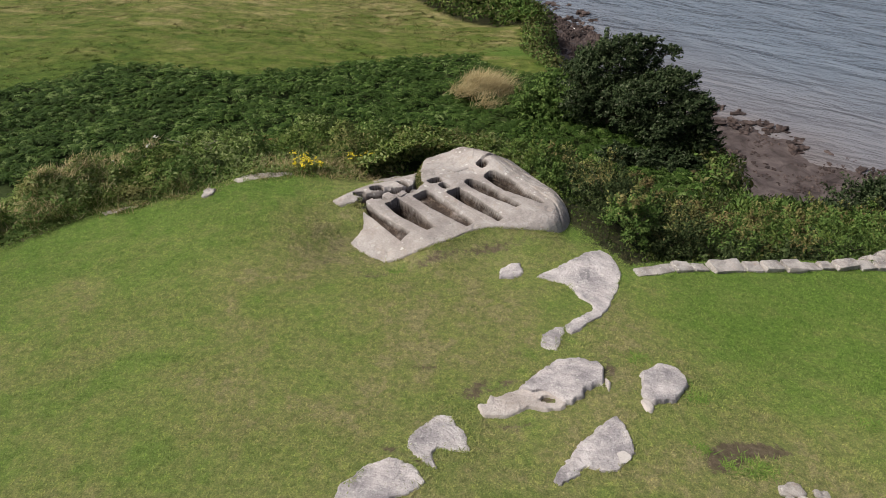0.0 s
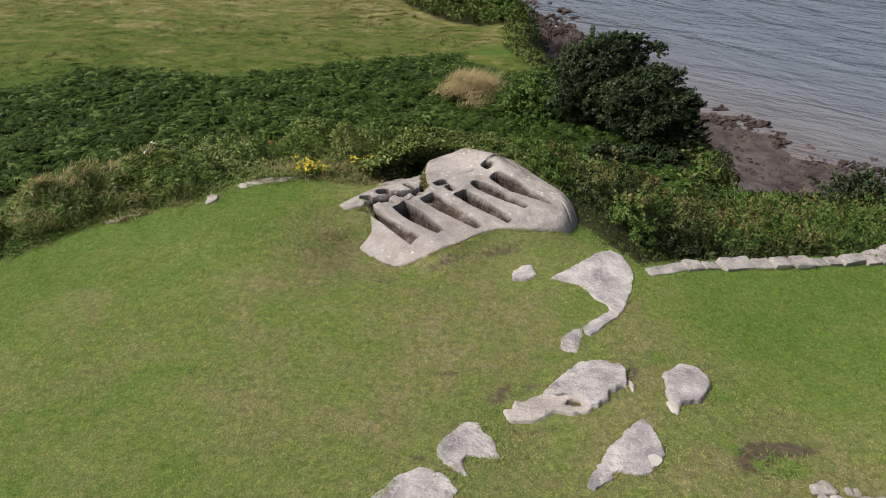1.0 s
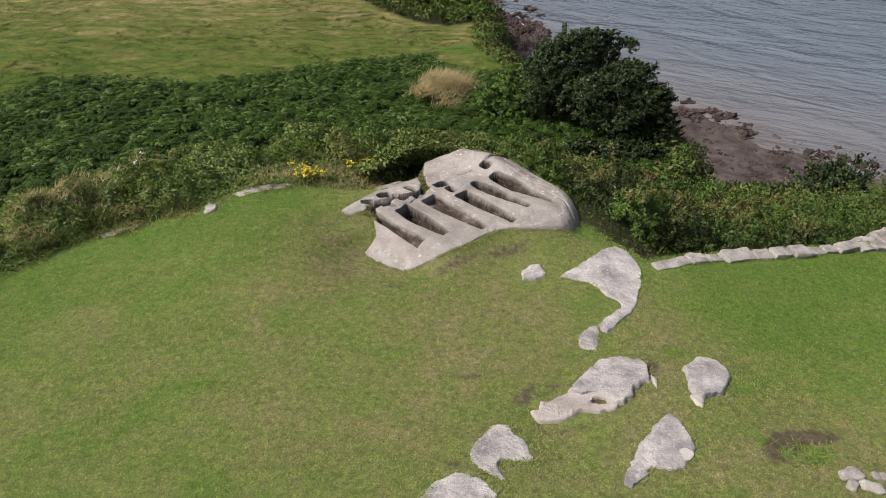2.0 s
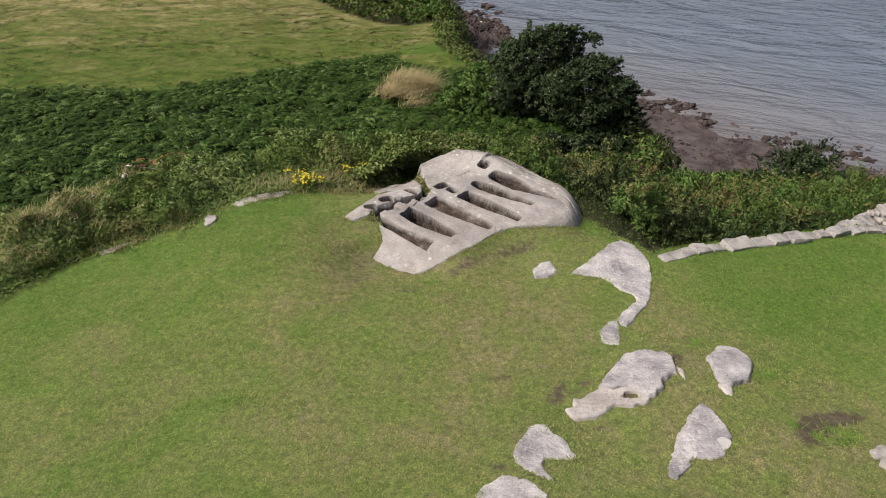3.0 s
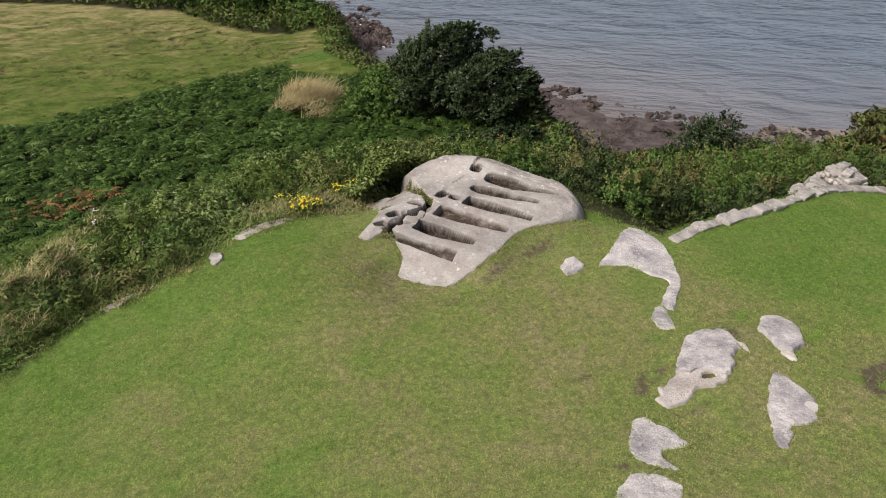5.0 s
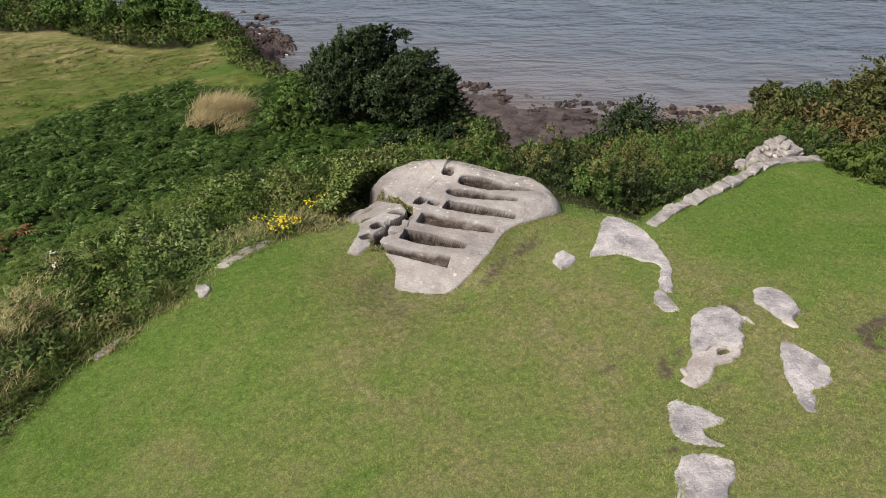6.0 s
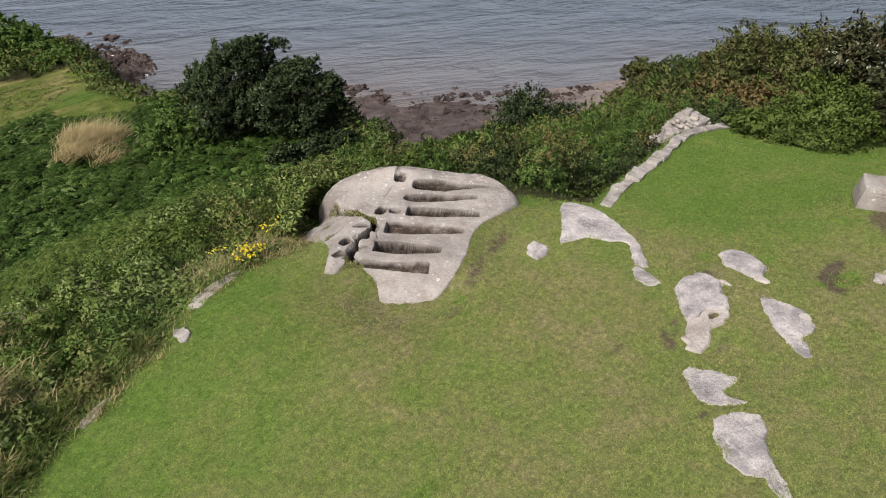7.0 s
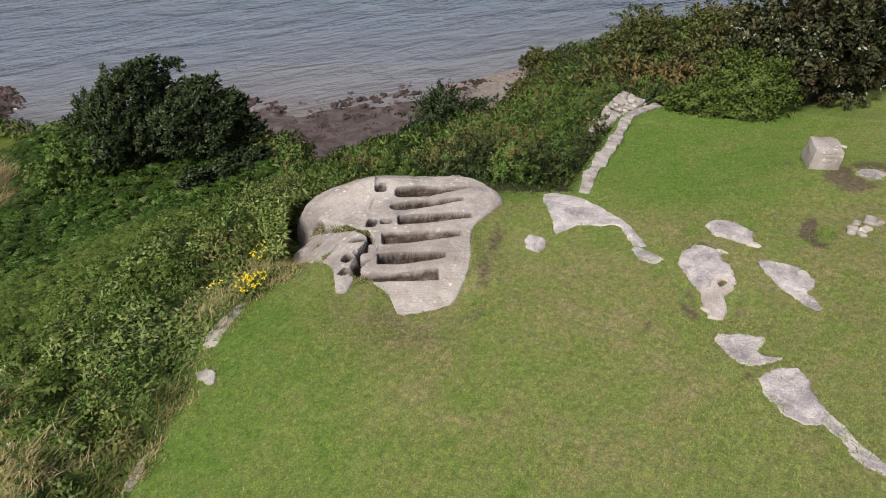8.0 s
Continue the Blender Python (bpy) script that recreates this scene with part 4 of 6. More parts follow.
def build_wall():
    root = thing("stone_wall", 8.2, 13.8, 0.0, "low dry-stone retaining wall with uneven coping stones", "wall")
    total = sum(math.dist(a, b) for a, b in zip(WALL, WALL[1:]))
    lengths, widths = [1.05, 0.5, 0.42, 0.95, 0.5, 0.6, 0.62, 0.5, 0.4, 0.8, 0.55, 0.6, 0.7, 0.5, 0.55, 0.45], [0.3, 0.33, 0.3, 0.38, 0.34, 0.38, 0.38, 0.3, 0.3, 0.36, 0.38, 0.36, 0.36, 0.34, 0.36, 0.34]
    s, k = 0.0, 0
    while s < total - 0.2 and k < len(lengths):
        L = lengths[k]
        x, y, a = along(WALL, s + L / 2)
        z = float(lawn_z(np.array([x]), np.array([y]))[0])
        dz = float(np.diff(lawn_z(np.array([x - 0.4 * math.cos(a), x + 0.4 * math.cos(a)]), np.array([y - 0.4 * math.sin(a), y + 0.4 * math.sin(a)])))[0]) / 0.8
        tall = (0.03, 0.085, 0.05, 0.1, 0.07, 0.13, 0.12, 0.04, 0.1, 0.12, 0.06, 0.1, 0.08, 0.1, 0.1, 0.09)[k] * random.uniform(0.9, 1.1)
        ob = part("coping_stone", squared(L * 0.465, widths[k] * 0.5 * random.uniform(0.8, 1.15), tall, 90 + k, 0.14, 0.05, 0.16), M_WALL, root)
        ob.location = (x - 8.2, y - 13.8, z + 0.01)
        ob.rotation_euler = (random.uniform(-0.12, 0.08), -math.atan(dz) + random.uniform(-0.07, 0.07), a + random.uniform(-0.1, 0.1))
        s += L * 0.985
        k += 1
    # courses below the coping, on the side away from the lawn
    for row in range(4):
        s = 0.3 * random.random()
        while s < total:
            L = random.uniform(0.28, 0.5)
            x, y, a = along(WALL, s)
            z = float(lawn_z(np.array([x]), np.array([y]))[0])
            ob = part("wall_stone", lump(1.0, 120 + int(s * 10) % 7, 0.14, 0.75), M_WALL, root)
            ob.location, ob.scale = (x - 8.2 - 0.1 * math.sin(a), y - 13.8 + 0.1 * math.cos(a), z - 0.16 - 0.2 * row), (L * 0.52, 0.2, 0.115)
            ob.rotation_euler = (0, 0, a + random.uniform(-0.1, 0.1))
            s += L


build_wall()


def build_pier():
    x0, y0 = 12.85, 15.4
    z0 = float(lawn_z(np.array([x0]), np.array([y0]))[0])
    root = thing("stone_pier", x0, y0, z0 - 0.9, "broken end of a dry-stone wall, stones stacked in rough courses", "wall")
    k = 0
    for row in range(10):
        z = 0.06 + row * 0.125
        y, stop = -0.5, 0.55 - 0.1 * max(row - 7, 0)
        while y < stop:
            L = random.uniform(0.08, 0.17)
            for side in range(2):
                ob = part("stone", squared(0.2, L, random.uniform(0.055, 0.072), 140 + k, 0.3, 0.03, 0.1, 3), M_WALL, root)
                ob.location = (-0.28 + 0.4 * side + random.uniform(-0.06, 0.04), y + L, z + random.uniform(-0.02, 0.02))
                ob.rotation_euler = (random.uniform(-0.12, 0.12), random.uniform(-0.1, 0.1), random.uniform(-0.25, 0.25))
                k += 1
            y += 2 * L
    for x, y, L in ((-0.2, -0.1, 0.2), (0.05, 0.3, 0.16), (-0.15, 0.25, 0.12)):
        ob = part("cap_stone", squared(L, 0.13, 0.09, 170 + k, 0.3, 0.04), M_WALL, root)
        ob.location, ob.rotation_euler = (x, y, 1.3), (0.15, 0.2, 0.5)
        k += 1
    for x, y, z, a, b, h in ((12.15, 15.72, -1.4, 0.3, 0.36, 0.36), (11.95, 16.1, -1.85, 0.34, 0.3, 0.34), (11.75, 15.5, -1.2, 0.28, 0.24, 0.22)):
        root2 = thing("boulder", x, y, z - 0.45, "rounded pale boulder leaning on the outer face of the wall", "rock", "boulders by the wall")
        ob = part("stone", squared(a, b, h, int(x * 10), 0.4, 0.12), M_WALL, root2)
        ob.location, ob.rotation_euler = (0, 0, 0.45), (0.25, 0.15, 0.6)


build_pier()


def build_block():
    x, y = 8.95, 8.15
    z = float(lawn_z(np.array([x]), np.array([y]))[0])
    root = thing("stone_block", x, y, z, "squared pale stone cross base standing on the lawn", "stone block")
    bm = squared(0.4, 0.38, 0.34, 160, 0.22, 0.05, 0.0)
    for v in bm.verts:
        k = 1.06 - 0.13 * (v.co.z + 0.4)
        v.co = Vector((v.co.x * k, v.co.y * k, v.co.z + 0.3))
    ob = part("stone", bm, M_GRAVE, root)
    ob.rotation_euler = (0, 0, radians(29))


build_block()


def build_marker():
    x, y = 9.65, 7.85
    z = float(lawn_z(np.array([x]), np.array([y]))[0])
    root = thing("marker_stake", x, y, z, "small white marker on a thin stake beside the block", "marker")
    part("stake", squared(0.012, 0.012, 0.3, 190, 0.2, 0.0, 0.0), M_BARK, root).location = (0, 0, 0.25)
    part("plate", squared(0.012, 0.09, 0.03, 191, 0.1, 0.0, 0.0), M_LICHEN, root, "white plate").location = (-0.02, 0, 0.5)


build_marker()
for k, (x, y, a, b, turn) in enumerate(((5.72, 6.62, 0.2, 0.1, 10), (5.95, 6.38, 0.2, 0.09, -12), (5.62, 6.4, 0.11, 0.07, 40), (6.2, 6.62, 0.13, 0.08, 0), (6.45, 6.4, 0.2, 0.12, 5), (6.3, 6.22, 0.12, 0.07, -20))):
    z = float(ground_z(np.array([x]), np.array([y]))[0])
    root = thing("paving_stone", x, y, z, "broken pale stone lying flush with the grass", "stone", "stones by the bare earth")
    ob = part("stone", squared(a, b, 0.07, 180 + k, 0.4, 0.07, 0.5), M_WALL, root)
    ob.rotation_euler, ob.location = (0.05, 0.08, radians(turn)), (0, 0, 0.0)
outcrop([(8.75, 7.25), (9.2, 7.3), (9.75, 6.95), (9.5, 6.6), (9.0, 6.6), (8.6, 6.85)], 0.02, "flat worn bedrock showing through the turf", rim=0.3, seed=83)
outcrop([(-5.9, 14.92), (-5.7, 14.86), (-5.68, 14.62), (-5.84, 14.44), (-5.95, 14.5), (-5.93, 14.68), (-6.0, 14.8)], 0.08, "small white stone at the lawn's edge", mat=M_WALL, rim=0.12, seed=84)
outcrop([(-8.2, 13.76), (-7.76, 14.06), (-7.38, 14.12), (-7.5, 13.96), (-8.03, 13.66)], 0.02, "narrow pale strip of bedrock along the lawn's edge", mat=M_CHIP, rim=0.15, seed=85)
outcrop([(-5.45, 15.42), (-5.2, 15.68), (-4.47, 16.03), (-4.02, 16.1), (-4.0, 15.88), (-4.6, 15.6), (-5.25, 15.27)], 0.012, "flat bedrock shelf along the lawn's edge", mat=M_CHIP, rim=0.2, seed=86)


# ---- plants ----
def unit(v):
    return v / np.maximum(np.linalg.norm(v, axis=1, keepdims=True), 1e-9)


def leaves_mesh(name, P, along_, normal, L, W, mat, fold=0.25, index=None, soft=None):
    """Folded, pointed leaves: four corners and two triangles each; soft gives the run of the foliage that they lie in."""
    n = len(P)
    a = unit(along_)
    side = unit(np.cross(normal, a))
    nn = np.cross(a, side)
    if soft is not None:
        # each leaf turns its upper side outwards
        turn = np.where((nn * soft).sum(1, keepdims=True) < 0, -1.0, 1.0)
        side, nn = side * turn, nn * turn
    L, W = np.broadcast_to(L, n)[:, None], np.broadcast_to(W, n)[:, None]
    V = np.empty((n, 4, 3))
    V[:, 0] = P
    V[:, 1] = P + a * L * 0.45 + side * W * 0.5 + nn * W * fold
    V[:, 2] = P + a * L - nn * L * 0.12
    V[:, 3] = P + a * L * 0.45 - side * W * 0.5 + nn * W * fold
    b = np.arange(n)[:, None] * 4
    F = np.concatenate([b + [0, 2, 1], b + [0, 3, 2]], 1).reshape(-1, 3)
    me = mesh_np(name, V.reshape(-1, 3), F, mat, soft is not None, None if index is None else np.repeat(index, 2))
    if soft is not None:
        nn = unit(nn * 0.5 + unit(soft))
        me.normals_split_custom_set_from_vertices(np.repeat(nn, 4, 0).astype(np.float32))
    return me


def blades_mesh(name, P, H, W, spread, mat, per=3, lean=(0, 0), index=None, splay=0.45, flat=False, soft=False):
    """Tufts of grass: a bent triangle for each blade."""
    n = len(P) * per
    Q = np.repeat(P, per, 0) + np.concatenate([rng.normal(0, spread, (n, 2)), np.zeros((n, 1))], 1)
    H, W = np.repeat(np.broadcast_to(H, len(P)), per) * rng.uniform(0.6, 1.2, n), np.repeat(np.broadcast_to(W, len(P)), per)
    th = rng.uniform(0, 2 * np.pi, n)
    s = np.stack([np.cos(th), np.sin(th), np.zeros(n)], 1)
    out = rng.normal(0, splay, (n, 2)) + lean
    tip = Q + np.concatenate([out * H[:, None], H[:, None]], 1)
    if flat:
        out = unit(out - lean) * splay * rng.uniform(0.7, 1.4, (n, 1)) + lean
        tip = Q + np.concatenate([out * H[:, None], H[:, None]], 1)
        s = unit(np.stack([-out[:, 1], out[:, 0], np.zeros(n)], 1) + 0.3 * s)
    s = s * np.where(s[:, :1] * (tip - Q)[:, 1:2] - s[:, 1:2] * (tip - Q)[:, :1] < 0, -1, 1)
    V = np.stack([Q - s * W[:, None] / 2, Q + s * W[:, None] / 2, tip], 1).reshape(-1, 3)
    me = mesh_np(name, V, np.arange(n * 3).reshape(-1, 3), mat, soft, None if index is None else np.repeat(index, per))
    if soft:
        lit = unit(np.concatenate([out * 0.35 + rng.normal(0, 0.25, (n, 2)), np.ones((n, 1))], 1))
        me.normals_split_custom_set_from_vertices(np.repeat(lit, 3, 0).astype(np.float32))
    return me


def fronds_mesh(name, P, th, L, mat, droop=0.5, rise=0.5, pairs=4, index=None):
    """Arching fronds: a midrib with tapering leaflets on both sides."""
    n = len(P)
    L = np.broadcast_to(L, n)[:, None]
    d = np.stack([np.cos(th), np.sin(th)], 1)
    side = np.stack([-np.sin(th), np.cos(th), np.zeros(n)], 1)
    tilt = rng.normal(0, 0.25, (n, 1))
    ribs = []
    for k in range(pairs + 1):
        t = k / pairs
        ribs.append(np.concatenate([P[:, :2] + d * L * t, P[:, 2:] + L * (rise * t - droop * t * t)], 1))
    V = np.empty((n, 3 * pairs + 1, 3))
    for k in range(pairs + 1):
        V[:, k] = ribs[k]
    F = []
    for k in range(pairs):
        t = (k + 0.5) / pairs
        m = (ribs[k] + ribs[k + 1]) / 2
        w = L * 0.42 * (1 - t) ** 0.7 * (0.75 + 0.5 * rng.random((n, 1)))
        f = np.concatenate([d, np.zeros((n, 1))], 1) * w * 0.35
        for q, sg in enumerate((1, -1)):
            dz = np.zeros((n, 3))
            dz[:, 2:] = -0.25 * w + sg * tilt * w
            V[:, pairs + 1 + 2 * k + q] = m + side * w * sg + f + dz
        F += [[k, k + 1, pairs + 1 + 2 * k], [k + 1, k, pairs + 2 + 2 * k]]
    b = np.arange(n)[:, None, None] * (3 * pairs + 1)
    F = (b + np.array(F)[None]).reshape(-1, 3)
    return mesh_np(name, V.reshape(-1, 3), F, mat, False, None if index is None else np.repeat(index, 2 * pairs))


def scatter(x0, x1, y0, y1, density):
    n = int((x1 - x0) * (y1 - y0) * density)
    return rng.uniform(x0, x1, n), rng.uniform(y0, y1, n)


def slope_normal(x, y, f, e=0.15):
    z = f(x, y)
    return unit(np.stack([-(f(x + e, y) - z) / e, -(f(x, y + e) - z) / e, np.ones_like(z)], 1))


def mounds(x, y, size, seed):
    d, k = cells(x + 0.25 * size * vnoise(x, y, size * 0.5, seed), y, size, seed)
    return np.clip(1 - (d / 0.64) ** 2, 0, 1) ** 0.6 * (0.5 + 0.65 * k)


def shoots(x, y):
    """Where leaves stand: thick on the crown of each clump, thin in the hollows between."""
    return (0.08 + 0.92 * smooth(0.12, 0.42, mounds(x, y, 0.8, 204))) * (0.12 + 0.88 * smooth(0.08, 0.36, mounds(x, y, 0.34, 207)))


def cover(x, y, d, c):
    """How high the rank growth stands beyond the lawn."""
    east = smooth(1.5, 4.5, x)
    west_h = (0.16 + 0.84 * smooth(0.25, 2.1, d + 0.35 * smooth(-5.2, -6.5, x) * smooth(0.1, 0.4, d))) * (0.08 + 1.1 * mounds(x, y, 2.1, 201) + 0.5 * mounds(x, y, 0.8, 204) + 0.2 * mounds(x, y, 0.34, 207))
    east_h = (0.25 + 0.75 * smooth(0.3, 2.0, d)) * (0.03 + 0.3 * mounds(x, y, 2.2, 203) + 0.3 * mounds(x, y, 0.8, 204) + 0.16 * mounds(x, y, 0.34, 207))
    h = west_h * (1 - east) + east_h * east
    h = h + 0.9 * mounds(x, y, 2.2, 203) * east * smooth(8, 10, d)
    far = smooth(20, 30, d) * (1 - east * smooth(-6, 2, c))
    h = h * (1 - far) + (0.45 + 0.2 * fbm(x, y, 3.0, 205) + 0.5 * mounds(x, y, 1.5, 209)) * far
    # the growth is kept down where stones have fallen from the wall's end
    h = h * (1 - 0.9 * np.exp(-((x - 11.0) / 1.8) ** 2 - ((y - 15.7) / 0.9) ** 2))
    h = np.maximum(h, 0.08) * smooth(0.0, 0.45, d)
    # growth stays low against the grave rock
    near = (x > -4.5) & (x < 5.5) & (y > 12) & (y < 21)
    if near.any():
        h = h.copy()
        h[near] *= 0.22 + 0.78 * smooth(0.15, 1.5, -inside(x[near], y[near], GRAVE_LINE))
    return h


def border_y(x):
    return np.interp(x, [-60, -41, -36, -31, -22.5, -16, -6, -0.5, 5, 12], [52, 55, 63, 64, 63, 67, 72.3, 74.5, 68, 71])


def canopy(x, y):
    z, d, c, w = lay(x, y)
    return z + cover(x, y, d, c)


def rank(x, y):
    """Where rank growth stands: beyond the lawn, short of the field and the shore."""
    z, d, c, w = lay(x, y)
    ok = (d > 0.05) & (z > -26.5) & ~((y > border_y(x) + 1.0 * fbm(x, y, 4, 206)) & (c < 2) & (d > 8))
    e = np.full(x.shape, -1.0)
    near = (x > -4) & (x < 5) & (y > 11) & (y < 20)
    e[near] = inside(x[near], y[near], GRAVE_LINE)
    return ok & (e < 0.02), z, d, c


# a plain sheet below the leaves; its dark colour paints the shaded gaps
def build_undergrowth_shade():
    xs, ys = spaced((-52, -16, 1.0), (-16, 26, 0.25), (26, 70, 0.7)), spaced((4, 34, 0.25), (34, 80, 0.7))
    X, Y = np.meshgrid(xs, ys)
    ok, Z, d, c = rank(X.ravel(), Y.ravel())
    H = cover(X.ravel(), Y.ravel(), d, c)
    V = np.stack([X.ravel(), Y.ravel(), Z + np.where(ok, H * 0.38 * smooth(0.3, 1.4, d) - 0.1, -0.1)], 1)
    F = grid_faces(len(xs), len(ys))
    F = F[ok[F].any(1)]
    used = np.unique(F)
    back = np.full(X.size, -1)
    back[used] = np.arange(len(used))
    me = mesh_np("undergrowth", V[used], back[F], M_UNDERSHADE, True)
    tagged(new("undergrowth", me), "dark sheet under the scrub standing in for its shaded gaps", "undergrowth", kind="stuff")


build_undergrowth_shade()


def build_bracken():
    x, y = scatter(-50, 18, 38, 78, 20)
    ok, z, d, c = rank(x, y)
    ok &= (d > 16) & (c < 1) & (rng.random(len(x)) < 0.22 + 0.78 * smooth(0.1, 0.5, mounds(x, y, 1.5, 209)))
    x, y, z, d, c = x[ok], y[ok], z[ok], d[ok], c[ok]
    P = np.stack([x, y, z + cover(x, y, d, c) * rng.uniform(0.7, 1.0, len(x))], 1)
    th = rng.normal(radians(-20), 1.1, len(x))
    dead = (np.hypot((x + 17.5) / 3.0, (y - 46.5) / 1.6) < 1 + 0.5 * fbm(x, y, 2, 219)) & (rng.random(len(x)) < 0.4)
    me = fronds_mesh("bracken", P, th, rng.uniform(0.4, 0.9, len(x)), [M_BRACKEN, M_DEAD], 0.45, 0.35, 4, dead.astype(int))
    tagged(new("bracken", me), "wide bed of dark green bracken below the headland", "bracken", kind="stuff")
    # low scrub hanging over the edge above the shore
    x, y = scatter(-4, 24, 41, 112, 24)
    z, d, c, w = lay(x, y)
    ok = (c > -2.2 + fbm(x, y, 3, 220)) & (c < 2.0 + 1.2 * fbm(x, y, 2.5, 221)) & (z > SEA + 3)
    x, y, z = x[ok], y[ok], z[ok]
    n = len(x)
    N = unit(slope_normal(x, y, ground_z, 0.6) + (0, 0, 0.6))
    P = np.stack([x, y, z], 1) + N * (rng.uniform(0.1, 0.7, (n, 1)) + 0.5 * mounds(x, y, 2.5, 222)[:, None])
    me = leaves_mesh("scrub", P, rng.normal(0, 1, (n, 3)), N + rng.normal(0, 0.45, (n, 3)), rng.uniform(0.3, 0.6, n), rng.uniform(0.14, 0.3, n), [M_HEDGE, M_GORSE], 0.25, (rng.random(n) < 0.4).astype(int), N)
    tagged(new("scrub", me), "low green scrub hanging over the edge above the shore", "scrub", kind="stuff")
    # scrub and bracken between the meadow and the sea
    x, y = scatter(-45, 10, 87, 140, 11)
    z, d, c, w = lay(x, y)
    ok = (c < 0.5) & (y > field_end(x) - 1.5 * fbm(x, y, 4, 25))
    x, y, z = x[ok], y[ok], z[ok]
    n = len(x)
    hump = lambda a, b: ground_z(a, b) + 1.3 * mounds(a, b, 3.2, 226)
    N = slope_normal(x, y, hump, 0.4)
    P = np.stack([x, y, hump(x, y) + rng.uniform(0.05, 0.35, n)], 1)
    me = leaves_mesh("scrub", P, rng.normal(0, 1, (n, 3)), N + rng.normal(0, 0.4, (n, 3)), rng.uniform(0.45, 0.9, n), rng.uniform(0.22, 0.42, n), [M_FERN, M_BRACKEN, M_HEDGE], 0.25, rng.integers(0, 3, n), N)
    tagged(new("scrub", me), "uneven green scrub between the meadow and the sea", "scrub", kind="stuff")
    # the same fern on the upper slope, smaller for the eye and mixed with brambles
    x, y = scatter(-22, 6, 13, 40, 46)
    ok, z, d, c = rank(x, y)
    ok &= (d > 2.2 + 2.0 * fbm(x, y, 2.5, 207)) & (d < 22) & (x < 3 + 2 * fbm(x, y, 2, 208))
    x, y, z, d, c = x[ok], y[ok], z[ok], d[ok], c[ok]
    P = np.stack([x, y, z + cover(x, y, d, c) * rng.uniform(0.7, 1.0, len(x))], 1)
    me = fronds_mesh("bracken", P, rng.uniform(0, 6.3, len(x)), rng.uniform(0.2, 0.45, len(x)), M_FERN, 0.45, 0.35, 4)
    tagged(new("bracken", me), "green bracken and brambles on the bank beyond the lawn", "bracken", kind="stuff")


build_bracken()


def build_weeds():
    x, y = scatter(-18, 3.2, 5, 26, 760)
    fx, fy = scatter(-16, -2.5, 5, 18, 760)
    fd = lay(fx, fy)[1]
    fringe = (fd > 0.08) & (fd < 1.2)
    front = np.concatenate([np.zeros(len(x), bool), np.ones(int(fringe.sum()), bool)])
    x, y = np.concatenate([x, fx[fringe]]), np.concatenate([y, fy[fringe]])
    ok, z, d, c = rank(x, y)
    ok &= (d < 9) & (front | (rng.random(len(x)) < (1.15 - d / 9) * np.sqrt(shoots(x, y))))
    x, y, z, d, c, front = x[ok], y[ok], z[ok], d[ok], c[ok], front[ok]
    n = len(x)
    N = slope_normal(x, y, canopy) + rng.normal(0, 0.45, (n, 3))
    P = np.stack([x, y, z + cover(x, y, d, c) * np.where(front, rng.uniform(0.1, 1.04, n), rng.uniform(0.85, 1.04, n))], 1)
    ident = (cells(x + 0.4 * vnoise(x, y, 0.5, 78), y, 1.7, 77)[1] + rng.normal(0, 0.07, n)).clip(0, 0.999)
    kind = np.searchsorted([0.26, 0.42, 0.6, 0.94], ident)
    big = np.array([0.9, 0.9, 0.75, 1.05, 0.9])[kind]
    me = leaves_mesh("weeds", P, rng.normal(0, 1, (n, 3)) * (1, 1, 0.6) + (0, 0, 0.2), N, big * rng.uniform(0.07, 0.16, n), big * rng.uniform(0.03, 0.075, n) * np.where(kind == 4, 0.35, 1), [M_WEED, M_FERN, M_GORSE, M_NETTLE, M_TAN], 0.25, kind, unit(slope_normal(x, y, canopy, 0.12) + (0, 0, 0.5)))
    tagged(new("weeds", me), "tangled weeds and brambles along the lawn's edge", "weeds", kind="stuff")
    x, y = scatter(-18, 2, 5, 22, 12)
    ok, z, d, c = rank(x, y)
    ok &= (d < 4.5) & (fbm(x, y, 1.6, 209) > 0.1 - 0.36 * smooth(-8.5, -9.6, x) * smooth(3.0, 1.0, d))
    x, y, z, d, c = x[ok], y[ok], z[ok], d[ok], c[ok]
    P = np.stack([x, y, z + 0.5 * cover(x, y, d, c)], 1)
    me = blades_mesh("tall_grass", P, rng.uniform(0.2, 0.5, len(x)), 0.014, 0.09, [M_STRAW, M_WEED], 9, (0.25, 0.1), (rng.random(len(x)) < 0.6 - 0.35 * smooth(-9.0, -7.5, x)).astype(int) ^ 1)
    tagged(new("tall_grass", me), "tall dry grass standing among the weeds", "grass", kind="stuff")
    # nettles crowding the seaward end of the grave rock
    line = [(-2.2, 16.9), (-1.95, 17.25), (-1.5, 17.7), (-1.0, 18.3), (-0.45, 18.9), (0.3, 19.2), (1.2, 19.0), (1.95, 18.2)]
    n = 11000
    t = rng.random(n) * (len(line) - 1.001)
    i = t.astype(int)
    a, b = np.array(line)[i], np.array(line)[i + 1]
    q = a + (b - a) * (t - i)[:, None]
    off = rng.uniform(-0.02, 1.3, n)
    out = unit(np.stack([-(b - a)[:, 1], (b - a)[:, 0]], 1))
    q = q + out * off[:, None]
    low, high = ground_z(q[:, 0], q[:, 1]), 0.4 + 0.12 * smooth(-0.7, -1.3, q[:, 0]) - 0.2 * off + 0.18 * fbm(q[:, 0], q[:, 1], 0.8, 228) - 0.65 * smooth(-1.2, 0.6, q[:, 0])
